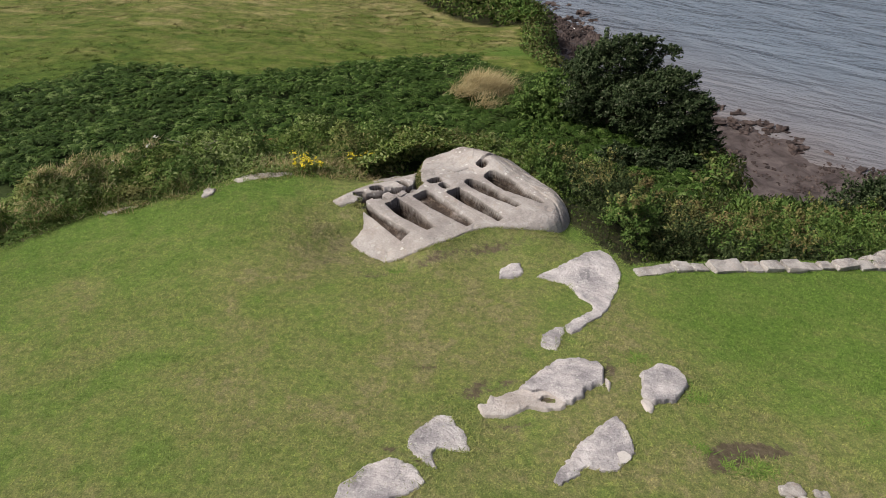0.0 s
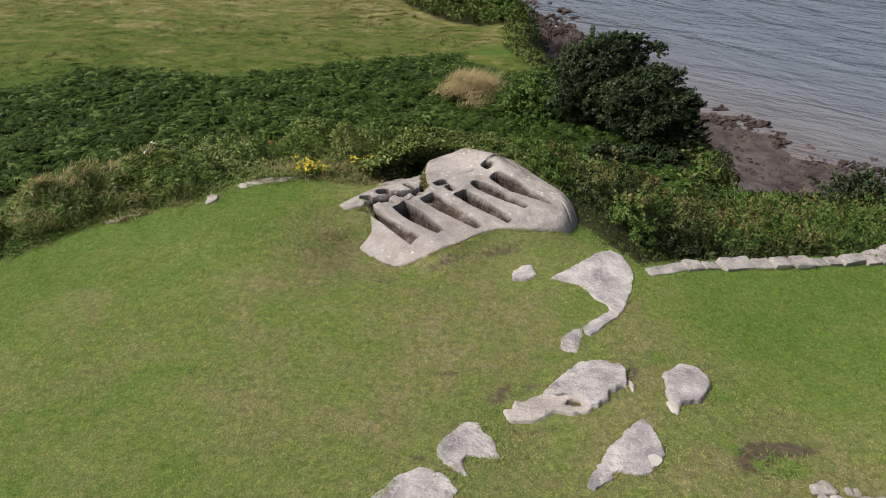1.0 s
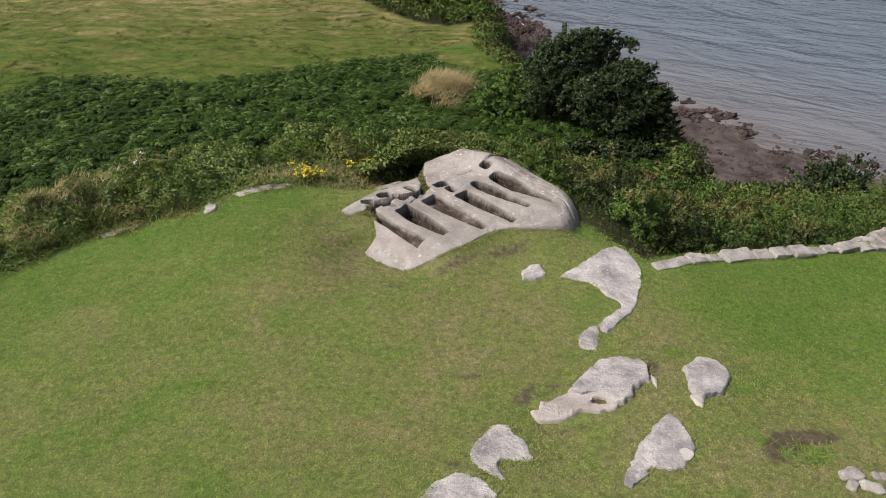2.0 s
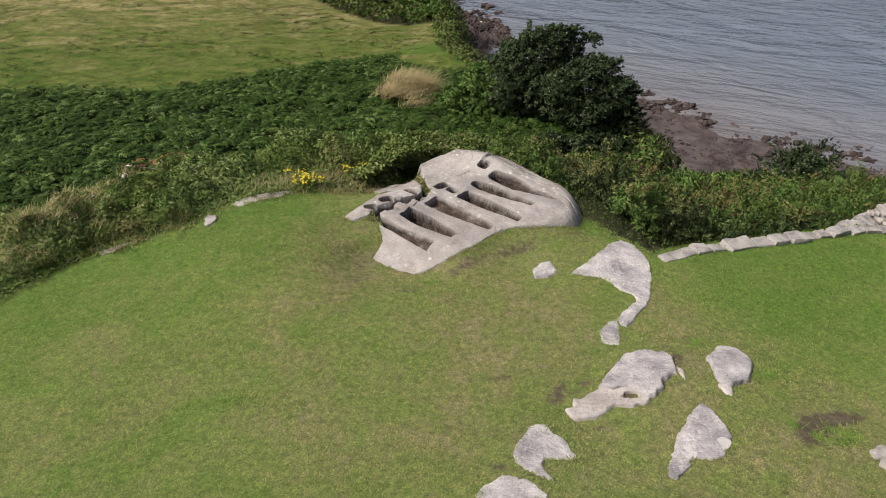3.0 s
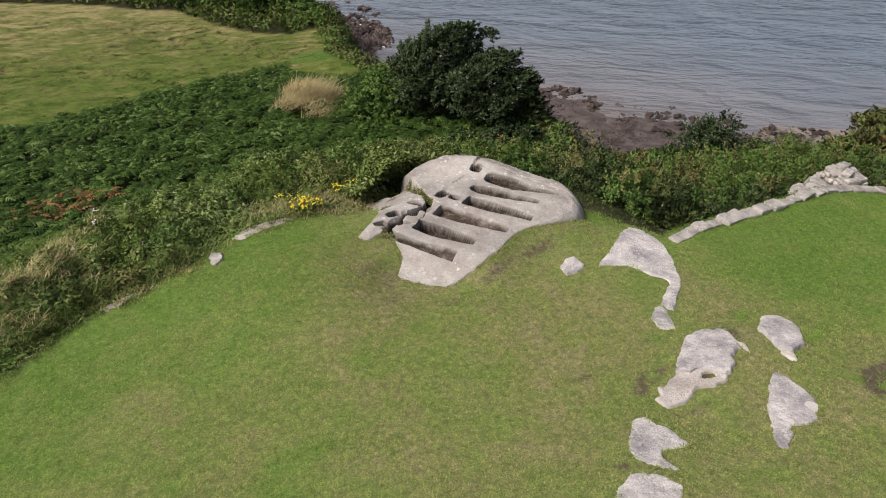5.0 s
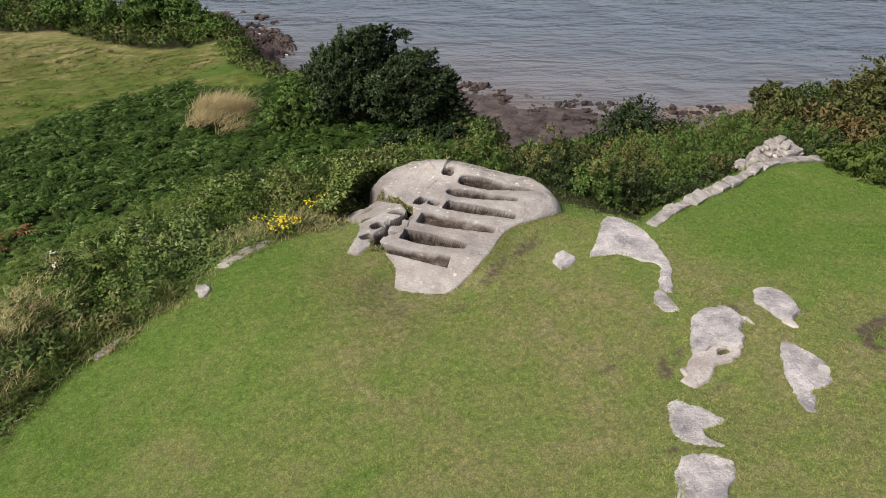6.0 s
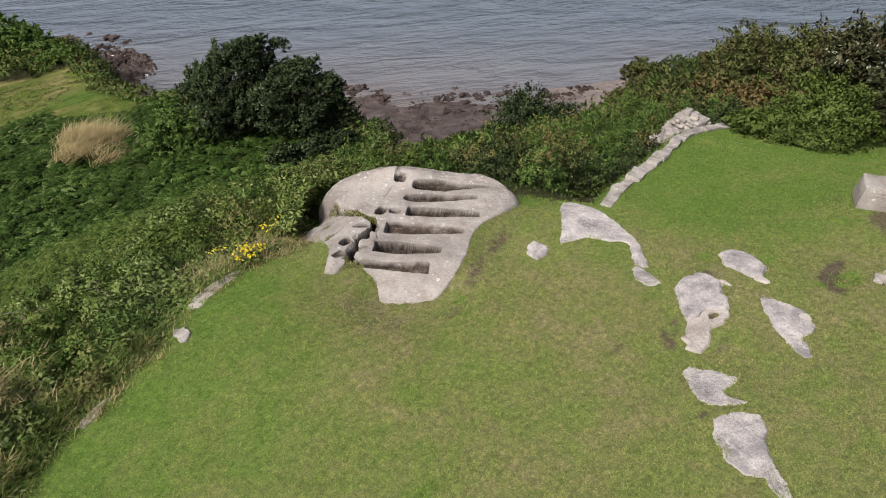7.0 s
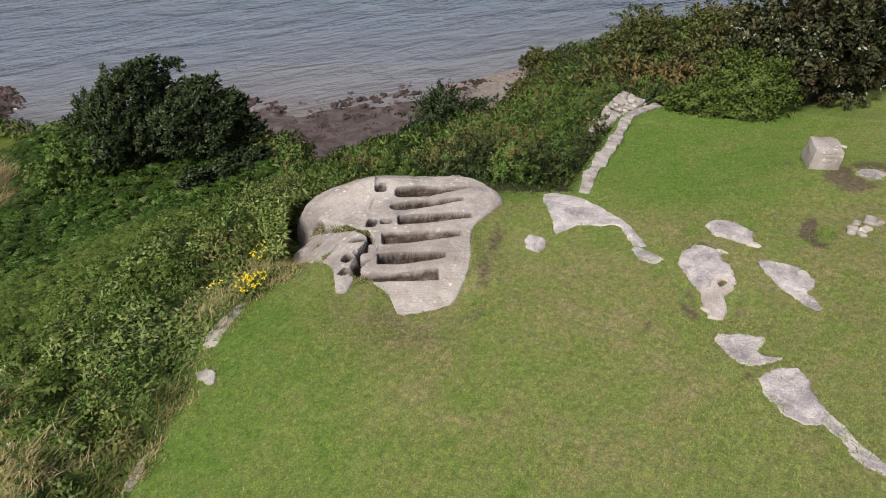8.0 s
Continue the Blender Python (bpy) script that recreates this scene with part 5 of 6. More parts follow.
    P = np.stack([q[:, 0], q[:, 1], np.maximum(low, high) - 0.5 * rng.random(n) ** 2.5], 1)
    N = np.concatenate([out * 0.5, np.ones((n, 1))], 1)
    me = leaves_mesh("nettles", P, rng.normal(0, 1, (n, 3)) * (1, 1, 0.5), N + rng.normal(0, 0.4, (n, 3)), rng.uniform(0.09, 0.2, n), rng.uniform(0.05, 0.09, n), [M_NETTLE, M_WEED, M_FERN], 0.25, rng.integers(0, 3, n), N)
    tagged(new("nettles", me), "green nettles crowding the seaward end of the rock", "nettles", kind="stuff")
    # a fringe of straw and rough grass where the turf meets the bank
    x, y = scatter(-13, -1.8, 8, 18, 90)
    ok, z, d, c = rank(x, y)
    ok = (np.abs(d - 0.25) < 0.45) & (fbm(x, y, 0.9, 224) > -0.12)
    x, y, z = x[ok], y[ok], z[ok]
    tall, straw = rng.uniform(0.07, 0.2, len(x)), fbm(x, y, 1.3, 225) > 0.12
    # short withered grass over the bedrock at the turf's edge
    for cx, cy, rx, ry, m in ((-4.7, 15.72, 0.4, 0.14, 90), (-7.8, 13.85, 0.3, 0.1, 60), (-6.3, 14.7, 0.35, 0.12, 60), (-5.7, 15.1, 0.2, 0.2, 40)):
        px, py = cx + rng.normal(0, rx, m), cy + rng.normal(0, ry, m)
        x, y, z = np.concatenate([x, px]), np.concatenate([y, py]), np.concatenate([z, ground_z(px, py)])
        tall, straw = np.concatenate([tall, rng.uniform(0.03, 0.09, m)]), np.concatenate([straw, rng.random(m) < 0.6])
    # dark strap leaves hanging over the edge of the turf
    m = 900
    px, py = rng.uniform(-12.5, -4.6, m), np.zeros(m)
    py = np.interp(px, [p[0] for p in EDGE[2:16]], [p[1] for p in EDGE[2:16]]) + rng.uniform(0.35, 1.0, m)
    hang = (fbm(px, py, 1.2, 227) > -0.05) & ~((px > -5.9) & (px < -3.9))
    px, py, m = px[hang], py[hang], int(hang.sum())
    pz, pd, pc, _ = lay(px, py)
    x, y, z = np.concatenate([x, px]), np.concatenate([y, py]), np.concatenate([z, pz + 0.4 * cover(px, py, pd, pc)])
    tall, straw = np.concatenate([tall, rng.uniform(0.25, 0.45, m)]), np.concatenate([straw, rng.random(m) < 0.08])
    me = blades_mesh("rough_grass", np.stack([x, y, z], 1), tall, 0.014, 0.06, [M_STRAW, M_WEED, M_FERN], 7, (0.25, -0.35), np.where(straw, 0, rng.integers(1, 3, len(x))), splay=0.7, flat=True)
    tagged(new("rough_grass", me), "straw-coloured rough grass where turf meets the bank", "grass", kind="stuff")
    # taller golden tufts by the ragwort and along the bank, laid over by the wind
    tufts = []
    for cx, cy, rx, ry, m in ((-3.0, 16.75, 0.4, 0.25, 40), (-4.3, 16.5, 0.4, 0.2, 40), (-2.4, 17.0, 0.3, 0.25, 30), (-9.9, 13.4, 0.5, 0.4, 60), (-11.0, 12.4, 0.6, 0.5, 60), (-9.9, 17.3, 0.5, 0.4, 150), (-9.6, 16.5, 0.4, 0.3, 200), (-8.9, 14.9, 0.35, 0.3, 110), (-9.5, 14.4, 0.3, 0.25, 60), (-8.4, 17.9, 0.3, 0.2, 40)):
        px, py = cx + rng.normal(0, rx, m), cy + rng.normal(0, ry, m)
        tufts.append(np.stack([px, py, canopy(px, py) + 0.02], 1))
    P = np.concatenate(tufts)
    me = blades_mesh("dry_grass", P, rng.uniform(0.07, 0.16, len(P)), 0.015, 0.09, [M_STRAW, M_WEED], 10, (0.4, -0.2), (rng.random(len(P)) < 0.3).astype(int), splay=1.3, flat=True)
    tagged(new("dry_grass", me), "pale straw-coloured tufts among the weeds", "grass", kind="stuff")
    # white flower heads among the weeds
    x, y = scatter(-11, -6, 14.5, 21, 2.2)
    ok, z, d, c = rank(x, y)
    ok &= (d < 6) & (fbm(x, y, 1.8, 210) > 0.22)
    x, y, z, d, c = x[ok], y[ok], z[ok], d[ok], c[ok]
    k = 7
    P = np.repeat(np.stack([x, y, z + cover(x, y, d, c) + 0.06], 1), k, 0) + rng.normal(0, 0.035, (len(x) * k, 3)) * (1, 1, 0.3)
    N = np.tile((0.0, 0.0, 1.0), (len(P), 1)) + rng.normal(0, 0.3, (len(P), 3))
    me = leaves_mesh("white_flowers", P, rng.normal(0, 1, (len(P), 3)) * (1, 1, 0.1), N, 0.07, 0.05, M_WHITE, 0.1)
    tagged(new("white_flowers", me), "scattered white flower heads among the weeds", "flowers", kind="stuff")


build_weeds()


def limb(bm, a, b, r0, r1, sides=7):
    a, b = Vector(a), Vector(b)
    q = (b - a).to_track_quat("Z", "Y")
    rings = []
    for p, r in ((a, r0), ((a + b) / 2 + Vector((0.04, 0.03, 0)) * (b - a).length, (r0 + r1) / 2), (b, r1)):
        rings.append([bm.verts.new(p + q @ Vector((math.cos(k * 2 * math.pi / sides) * r, math.sin(k * 2 * math.pi / sides) * r, 0))) for k in range(sides)])
    for lo, hi in zip(rings, rings[1:]):
        for k in range(sides):
            bm.faces.new((lo[k], lo[(k + 1) % sides], hi[(k + 1) % sides], hi[k]))


def dead_branch(x, y, n):
    """A heap of bleached dead twigs lying in the brambles."""
    z = float(canopy(np.array([x]), np.array([y]))[0])
    root = thing("dead_branch", x, y, z, "bleached dead branch lying among the brambles", "branch", "dead wood on the bank")
    for k in range(n):
        bm = bmesh.new()
        a = random.uniform(0, 6.3)
        L = random.uniform(0.25, 0.6)
        o = Vector((random.gauss(0, 0.12), random.gauss(0, 0.12), random.uniform(0.0, 0.08)))
        tip = o + Vector((math.cos(a) * L, math.sin(a) * L, random.uniform(-0.05, 0.1)))
        limb(bm, o, tip, 0.008, 0.004, 5)
        for f in (0.4, 0.7):
            limb(bm, o.lerp(tip, f), o.lerp(tip, f) + Vector((random.gauss(0, 0.13), random.gauss(0, 0.13), 0.05)), 0.005, 0.002, 4)
        part("twig", bm, M_DEADWOOD, root)


for bx, by, bn in ((-8.9, 18.3, 7), (-9.6, 17.9, 8), (-8.2, 18.6, 6), (-7.6, 16.6, 6), (-10.1, 17.0, 7), (-9.2, 19.2, 5), (-8.5, 16.9, 5), (-6.6, 17.2, 4)):
    dead_branch(bx, by, bn)


def build_gorse():
    for name, x0, x1, y0, y1, dens, dlo, dhi, size in (("gorse", 1.0, 20.0, 13, 27, 230, 0.15, 10, 0.1), ("gorse", 4.0, 62.0, 14, 56, 62, 9, 70, 0.3)):
        x, y = scatter(x0, x1, y0, y1, dens)
        ok, z, d, c = rank(x, y)
        ok &= (d > dlo) & (d < dhi) & (x > 1.7 + 0.9 * fbm(x, y, 2, 211) + 0.28 * np.maximum(y - 22, 0)) & ((c > -1) | (d < 24))
        ok &= rng.random(len(x)) < (shoots(x, y) if size < 0.2 else 1.0)
        x, y, z, d, c = x[ok], y[ok], z[ok], d[ok], c[ok]
        n = len(x)
        N = slope_normal(x, y, canopy, 0.07 if size < 0.2 else 0.2)
        P = np.stack([x, y, z + cover(x, y, d, c)], 1) + N * rng.normal(-0.3, 0.35, (n, 1)) * size
        up = 0.9 * N + rng.normal(0, 0.6, (n, 3))
        # every bush has its own green, some are browning, and its shoots differ a little
        bush = cells(x + 0.55 * vnoise(x, y, 1.1, 203), y, 2.2, 203)[1] * 5.3 + 0.3 * cells(x, y, 0.8, 204)[1]
        kind = (bush % 1.0 + rng.normal(0, 0.05, n)).clip(0, 0.999)
        index = np.searchsorted([0.3, 0.46, 0.58, 0.74, 0.86], kind)
        grow = size * np.array([1.0, 0.85, 1.0, 0.9, 1.2, 1.0])[index]
        me = leaves_mesh(name, P, up, N + rng.normal(0, 0.4, (n, 3)), grow * rng.uniform(0.6, 1.3, n), grow * rng.uniform(0.22, 0.42, n), [M_GORSE, M_FERN, M_DARKGORSE, M_HEDGE, M_BUSH, M_DARKGORSE], 0.25, index, N)
        tagged(new(name, me), "dense green and browning gorse on the seaward slope", "gorse", kind="stuff")


build_gorse()


def build_field():
    x, y = scatter(-62, 14, 52, 128, 9)
    z, d, c, w = lay(x, y)
    ok = (d > 12) & (c < -0.5) & (y > border_y(x) - 0.5 + 1.5 * fbm(x, y, 5, 22)) & (y < field_end(x) + 0.5 - 1.5 * fbm(x, y, 4, 25))
    # tussocks: the grass stands in tufts an arm's length across, laid over by the wind
    tuft, k = cells(x * 0.8 + 0.3 * vnoise(x, y, 1.5, 233), y, 1.3, 234)
    ok &= rng.random(len(x)) < 0.35 + 0.9 * (1 - smooth(0.2, 0.6, tuft))
    x, y, z, tuft, k = x[ok], y[ok], z[ok], tuft[ok], k[ok]
    rank_ = smooth(-0.15, 0.45, fbm(x * 0.6, y, 8.0, 213))
    tall = (0.035 + 0.06 * rank_) * (0.5 + 0.8 * k) * (0.4 + 0.6 * (1 - smooth(0.2, 0.6, tuft)))
    straw = rng.random(len(x)) < (0.05 + 0.5 * rank_ * smooth(70, 86, y)) * (k > 0.4)
    me = blades_mesh("meadow_grass", np.stack([x, y, z], 1), tall, 0.1, 0.2, [M_FIELD, M_MEADOWSTRAW], 4, (1.6, 0.1), straw.astype(int), splay=2.2, flat=True, soft=True)
    tagged(new("meadow_grass", me), "rough meadow grass, green and straw-yellow in patches", "grass", kind="stuff")


build_field()


def build_lawn():
    x, y = scatter(-12, 16, 3.2, 16.5, 400)
    z, d, c, w = lay(x, y)
    ok = d < 0.25
    near = ok & (x > -3) & (x < 3.6) & (y > 12)
    e = np.full(x.shape, -1.0)
    e[near] = inside(x[near], y[near], GRAVE_LINE)
    ok &= e < 0.05
    ok &= rng.random(len(x)) > 1.6 * dirt_at(x, y) - 0.3
    x, y, z = x[ok], y[ok], z[ok]
    thick = 0.011 + 0.009 * smooth(-0.3, 0.5, fbm(x, y, 0.7, 214))
    lush = lushness(x, y, d[ok])
    # longer tufts that the mower misses along the stones and the wall
    for line in LAWN_STONES:
        for (ax, ay), (bx, by) in zip(line, line[1:] + line[:1]):
            m = max(3, int(math.hypot(bx - ax, by - ay) * 38))
            t = rng.random(m)
            px, py = ax + (bx - ax) * t + rng.normal(0, 0.035, m), ay + (by - ay) * t + rng.normal(0, 0.035, m)
            pz, pd, _, _ = lay(px, py)
            take = (pd < 0.1) & (fbm(px, py, 0.5, 223) > -0.15)
            x, y, z, thick, lush = (np.concatenate([a, b[take]]) for a, b in ((x, px), (y, py), (z, pz + 0.01), (thick, rng.uniform(0.015, 0.035, m)), (lush, lushness(px, py, pd))))
    # lush tufts and low weeds beside the bare earth and the boulders
    for cx, cy, r, m in ((5.35, 6.98, 0.2, 90), (4.6, 7.32, 0.07, 25), (4.86, 8.5, 0.1, 40), (4.72, 8.95, 0.08, 20), (3.95, 9.5, 0.12, 30), (4.9, 7.0, 0.06, 15), (7.6, 8.2, 0.15, 30), (-0.75, 12.15, 0.1, 25), (6.6, 10.2, 0.3, 30)):
        px, py = cx + rng.normal(0, r, m), cy + rng.normal(0, 0.7 * r, m)
        x, y, z, thick, lush = (np.concatenate([a, b]) for a, b in ((x, px), (y, py), (z, ground_z(px, py)), (thick, rng.uniform(0.025, 0.05, m)), (lush, np.full(m, 1.2))))
    me = blades_mesh("lawn_grass", np.stack([x, y, z], 1), thick * 1.25, 0.018, 0.03, M_LAWN, 3, splay=2.6, flat=True)
    set_float(me, "lush", np.repeat(lush, 9))
    tagged(new("lawn_grass", me), "short mown lawn, green with browner worn patches", "grass", kind="stuff")


build_lawn()


def woody(name, x, y, lobes, mat, leaf, count, label, category, trunk=0.2, group="", lean=(0.0, 0.0), pale=None, slim=1.0, tips=None):
    """A tree or shrub: a trunk, limbs that reach into each lobe of its crown, and a crown of many small leaves."""
    z = float(ground_z(np.array([x]), np.array([y]))[0])
    root = thing(name, x, y, z, label, category, group)
    bm = bmesh.new()
    low = min(l[2] for l in lobes)
    fork = Vector((0, 0, max(0.4, low * 0.5)))
    limb(bm, (0, 0, -0.4), fork, trunk, trunk * 0.75, 9)
    part("trunk", bm, M_BARK, root)
    for lx, ly, lz, rx, ry, rz in lobes:
        bm = bmesh.new()
        tip = Vector((lx, ly, lz))
        limb(bm, fork, tip, trunk * 0.55, trunk * 0.2)
        for k in range(5):
            v = Vector((random.uniform(-1, 1) * rx, random.uniform(-1, 1) * ry, random.uniform(-0.3, 0.9) * rz)) * 0.75
            limb(bm, fork.lerp(tip, random.uniform(0.5, 1.0)), tip + v, trunk * 0.2, trunk * 0.05, 5)
        part("limb", bm, M_BARK, root)
    # each lobe breaks up into clumps with gaps between them
    clumps = []
    for l in lobes:
        for v in unit(rng.normal(0, 1, (6, 3)) + (0, 0, 0.35)):
            f = rng.uniform(0.42, 0.68)
            clumps.append((*(np.array(l[:3]) + v * np.array(l[3:6]) * rng.uniform(0.4, 0.75)), *(np.array(l[3:6]) * f)))
    lobes = clumps + [(*l[:3], l[3] * 0.78, l[4] * 0.78, l[5] * 0.78) for l in lobes]
    vol = np.array([l[3] * l[4] + l[4] * l[5] + l[3] * l[5] for l in lobes])
    P, A, N, S = [], [], [], []
    for l, m in zip(lobes, (count * vol / vol.sum()).astype(int)):
        # leaves gather in sprays on the outside of the lobe, some deeper in
        k = max(8, m // 30)
        v = unit(rng.normal(0, 1, (k, 3)))
        v[:, 2] = np.where(v[:, 2] < -0.55, -v[:, 2], v[:, 2])
        r = 0.45 + 0.6 * rng.random(k) ** 0.9 + 0.5 * rng.random(k) ** 6
        sp = v * r[:, None]
        w = rng.integers(0, k, m)
        # each spray runs out along its twig, bent by the wind
        twig = unit(v + np.array((lean[0], lean[1], 0.15)) * 1.2 + rng.normal(0, 0.3, (k, 3)))
        q = (sp[w] + rng.normal(0, 0.07, (m, 3)) + twig[w] * (rng.random((m, 1)) ** 1.5 * 0.5 - 0.12)) * np.array(l[3:6]) + np.array(l[:3])
        P.append(q)
        out = unit(v[w] / np.array(l[3:6]))
        A.append(out + rng.normal(0, 0.7, (m, 3)) + (lean[0], lean[1], 0.0))
        S.append(out + (0, 0, 0.25))
        N.append(out * 0.6 + (0, 0, 0.7) + rng.normal(0, 0.45, (m, 3)))
    P, A, N, S = np.concatenate(P), np.concatenate(A), np.concatenate(N), np.concatenate(S)
    P[:, 2] = np.maximum(P[:, 2], 0.05)
    n = len(P)
    # the outermost shoots may have another colour
    high = P[:, 2] / P[:, 2].max() + 0.5 * fbm(P[:, 0] + x, P[:, 1] + y, 0.5, 91) + rng.normal(0, 0.1, n) > 0.72
    me = leaves_mesh("crown", P, A, N, leaf * rng.uniform(0.6, 1.3, n), leaf * slim * rng.uniform(0.4, 0.75, n), [mat, tips or mat], 0.25, high.astype(int), S)
    part("crown", me, None, root)
    if pale:
        n = pale
        pick = np.repeat(rng.integers(0, len(P), n // 4), 4)
        n = len(pick)
        me = leaves_mesh("flower_heads", P[pick] + S[pick] * 0.12 + rng.normal(0, 0.09, (n, 3)), A[pick], N[pick], leaf * 0.75, leaf * 0.5, M_PALE)
        tagged(part("flower_heads", me, M_PALE, root), "pale flower heads and upturned leaves", kind="stuff")
    return root


def gorse_bushes():
    """Rounded bushes crowding the slope below the wall, each with its own green; some are browning."""
    looks = ((M_GORSE, M_OLIVE, "feathery green gorse bush on the seaward slope"), (M_DARKGORSE, M_GORSE, "dark green gorse bush on the seaward slope"), (M_HEDGE, M_RUSSET, "browning gorse bush with rusty tips"),
             (M_GORSE, M_FERN, "pale green bracken clump among the gorse"), (M_DARKGORSE, M_OLIVE, "olive bramble bush on the seaward slope"))
    rnd = random.Random(41)
    for i in range(14):
        for j in range(9):
            x, y = 2.7 + 1.45 * i + 0.5 * (j % 2) + rnd.uniform(-0.45, 0.45), 13.7 + 1.4 * j + rnd.uniform(-0.45, 0.45)
            r, h, pick = rnd.uniform(0.75, 1.35), rnd.uniform(0.95, 1.75), rnd.random()
            z, d, c, w = (float(v[0]) for v in lay(np.array([x]), np.array([y])))
            e = float(inside(np.array([x]), np.array([y]), GRAVE_LINE)[0])
            by_pier = math.hypot((x - 11.0) / 1.9, (y - 15.7) / 1.1) < 1.0
            if d < 0.75 * r or d > 11 or e > -0.75 * r or by_pier:
                continue
            if d < 1.6:
                h *= 0.75
            mat, tips, label = looks[0 if pick < 0.4 else 1 if pick < 0.56 else 2 if pick < 0.7 and x > 6 else 3 if pick < 0.86 else 4]
            near = d < 6
            woody("gorse_bush", x, y, [(0, 0, h * 0.5, r * 0.75, r * 0.75, h * 0.55), (r * 0.5, rnd.uniform(-0.3, 0.3), h * 0.35, r * 0.5, r * 0.5, h * 0.4), (-r * 0.45, rnd.uniform(-0.3, 0.3), h * 0.35, r * 0.5, r * 0.5, h * 0.42), (0.1, -r * 0.5, h * 0.3, r * 0.5, r * 0.45, h * 0.38)],
                  mat, 0.09 if near else 0.13, 3100 if near else 1500, label, "bush", 0.035, "gorse bushes on the slope", (0.15, 0.1), None, 0.9, tips)


gorse_bushes()
# trees above the shore
woody("tree", 11.8, 54.0, [(0.2, -0.5, 7.0, 2.0, 1.9, 1.5), (1.9, 0.3, 6.0, 2.1, 1.8, 1.3), (-1.6, 0.0, 5.2, 2.0, 2.0, 1.8), (0.2, -1.3, 4.0, 2.6, 2.0, 2.0), (-0.7, 0.2, 7.0, 1.2, 1.2, 0.8), (3.9, 0.6, 7.0, 1.0, 0.8, 0.5), (2.6, 0.2, 7.6, 1.1, 0.9, 0.55), (-2.6, -0.4, 3.0, 1.8, 1.7, 1.7), (1.0, -0.4, 8.1, 1.2, 1.0, 0.7), (2.0, -1.6, 4.4, 1.8, 1.6, 1.6), (1.0, -2.0, 2.6, 2.0, 1.6, 1.6), (-1.9, 1.7, 4.9, 1.8, 1.8, 1.4), (-2.6, 2.2, 4.0, 1.7, 1.7, 1.7), (0.4, 0.4, 1.6, 2.6, 2.2, 1.6)],
      M_TREE, 0.23, 44000, "dark windswept sycamore above the shore", "tree", 0.28, "trees above the shore", (0.5, 0.2))
woody("tree", 15.2, 51.2, [(0, -0.2, 4.9, 2.1, 2.0, 1.4), (1.7, -0.8, 3.5, 2.0, 1.9, 1.5), (-1.6, -0.5, 3.9, 1.9, 1.8, 1.7), (0.3, -1.5, 2.5, 2.5, 1.7, 1.7), (2.7, -1.3, 1.9, 1.7, 1.6, 1.2), (0.9, 0.0, 5.8, 1.2, 1.1, 0.7), (-0.8, 0.2, 5.5, 1.2, 1.1, 0.8)],
      M_TREE, 0.23, 34000, "dark rounded sycamore leaning towards the sea", "tree", 0.24, "trees above the shore", (0.5, 0.1))
woody("shrub", 7.2, 56.5, [(0, 0, 2.0, 1.9, 1.9, 1.6), (-1.8, -0.6, 1.4, 1.7, 1.7, 1.3), (1.7, -1.2, 1.8, 1.9, 1.7, 1.6), (0.4, -1.6, 1.0, 1.6, 1.3, 1.0)], M_GORSE, 0.25, 13000, "olive green shrub beside the trees", "shrub", 0.12, "trees above the shore")
woody("shrub", 13.8, 46.6, [(0, 0, 0.9, 2.0, 1.2, 0.9), (2.2, -0.3, 0.7, 1.7, 1.1, 0.8), (-2.0, 0.3, 0.8, 1.5, 1.1, 0.8)], M_TREE, 0.24, 11000, "low dark thicket at the foot of the trees", "shrub", 0.1, "trees above the shore")
# shrubs at the far end of the field
for k, (x, y, r, h) in enumerate(((4.6, 100, 3.2, 3.0), (1.0, 102, 4.2, 4.4), (6.6, 93, 2.2, 1.4), (-3.6, 104.5, 4.6, 4.6), (-9.5, 110, 4.4, 3.6), (3.5, 104.5, 3.6, 3.4), (5.8, 96, 2.4, 1.6))):
    woody("shrub", x, y, [(0, 0, h * 0.55, r * 0.7, r * 0.6, h * 0.55), (r * 0.45, -0.4, h * 0.4, r * 0.55, r * 0.5, h * 0.45), (-r * 0.45, 0.3, h * 0.45, r * 0.55, r * 0.5, h * 0.45)],
          M_GORSE, 0.38, 5000, "dark green shrub at the field's seaward end", "shrub", 0.12, "shrubs beyond the field")
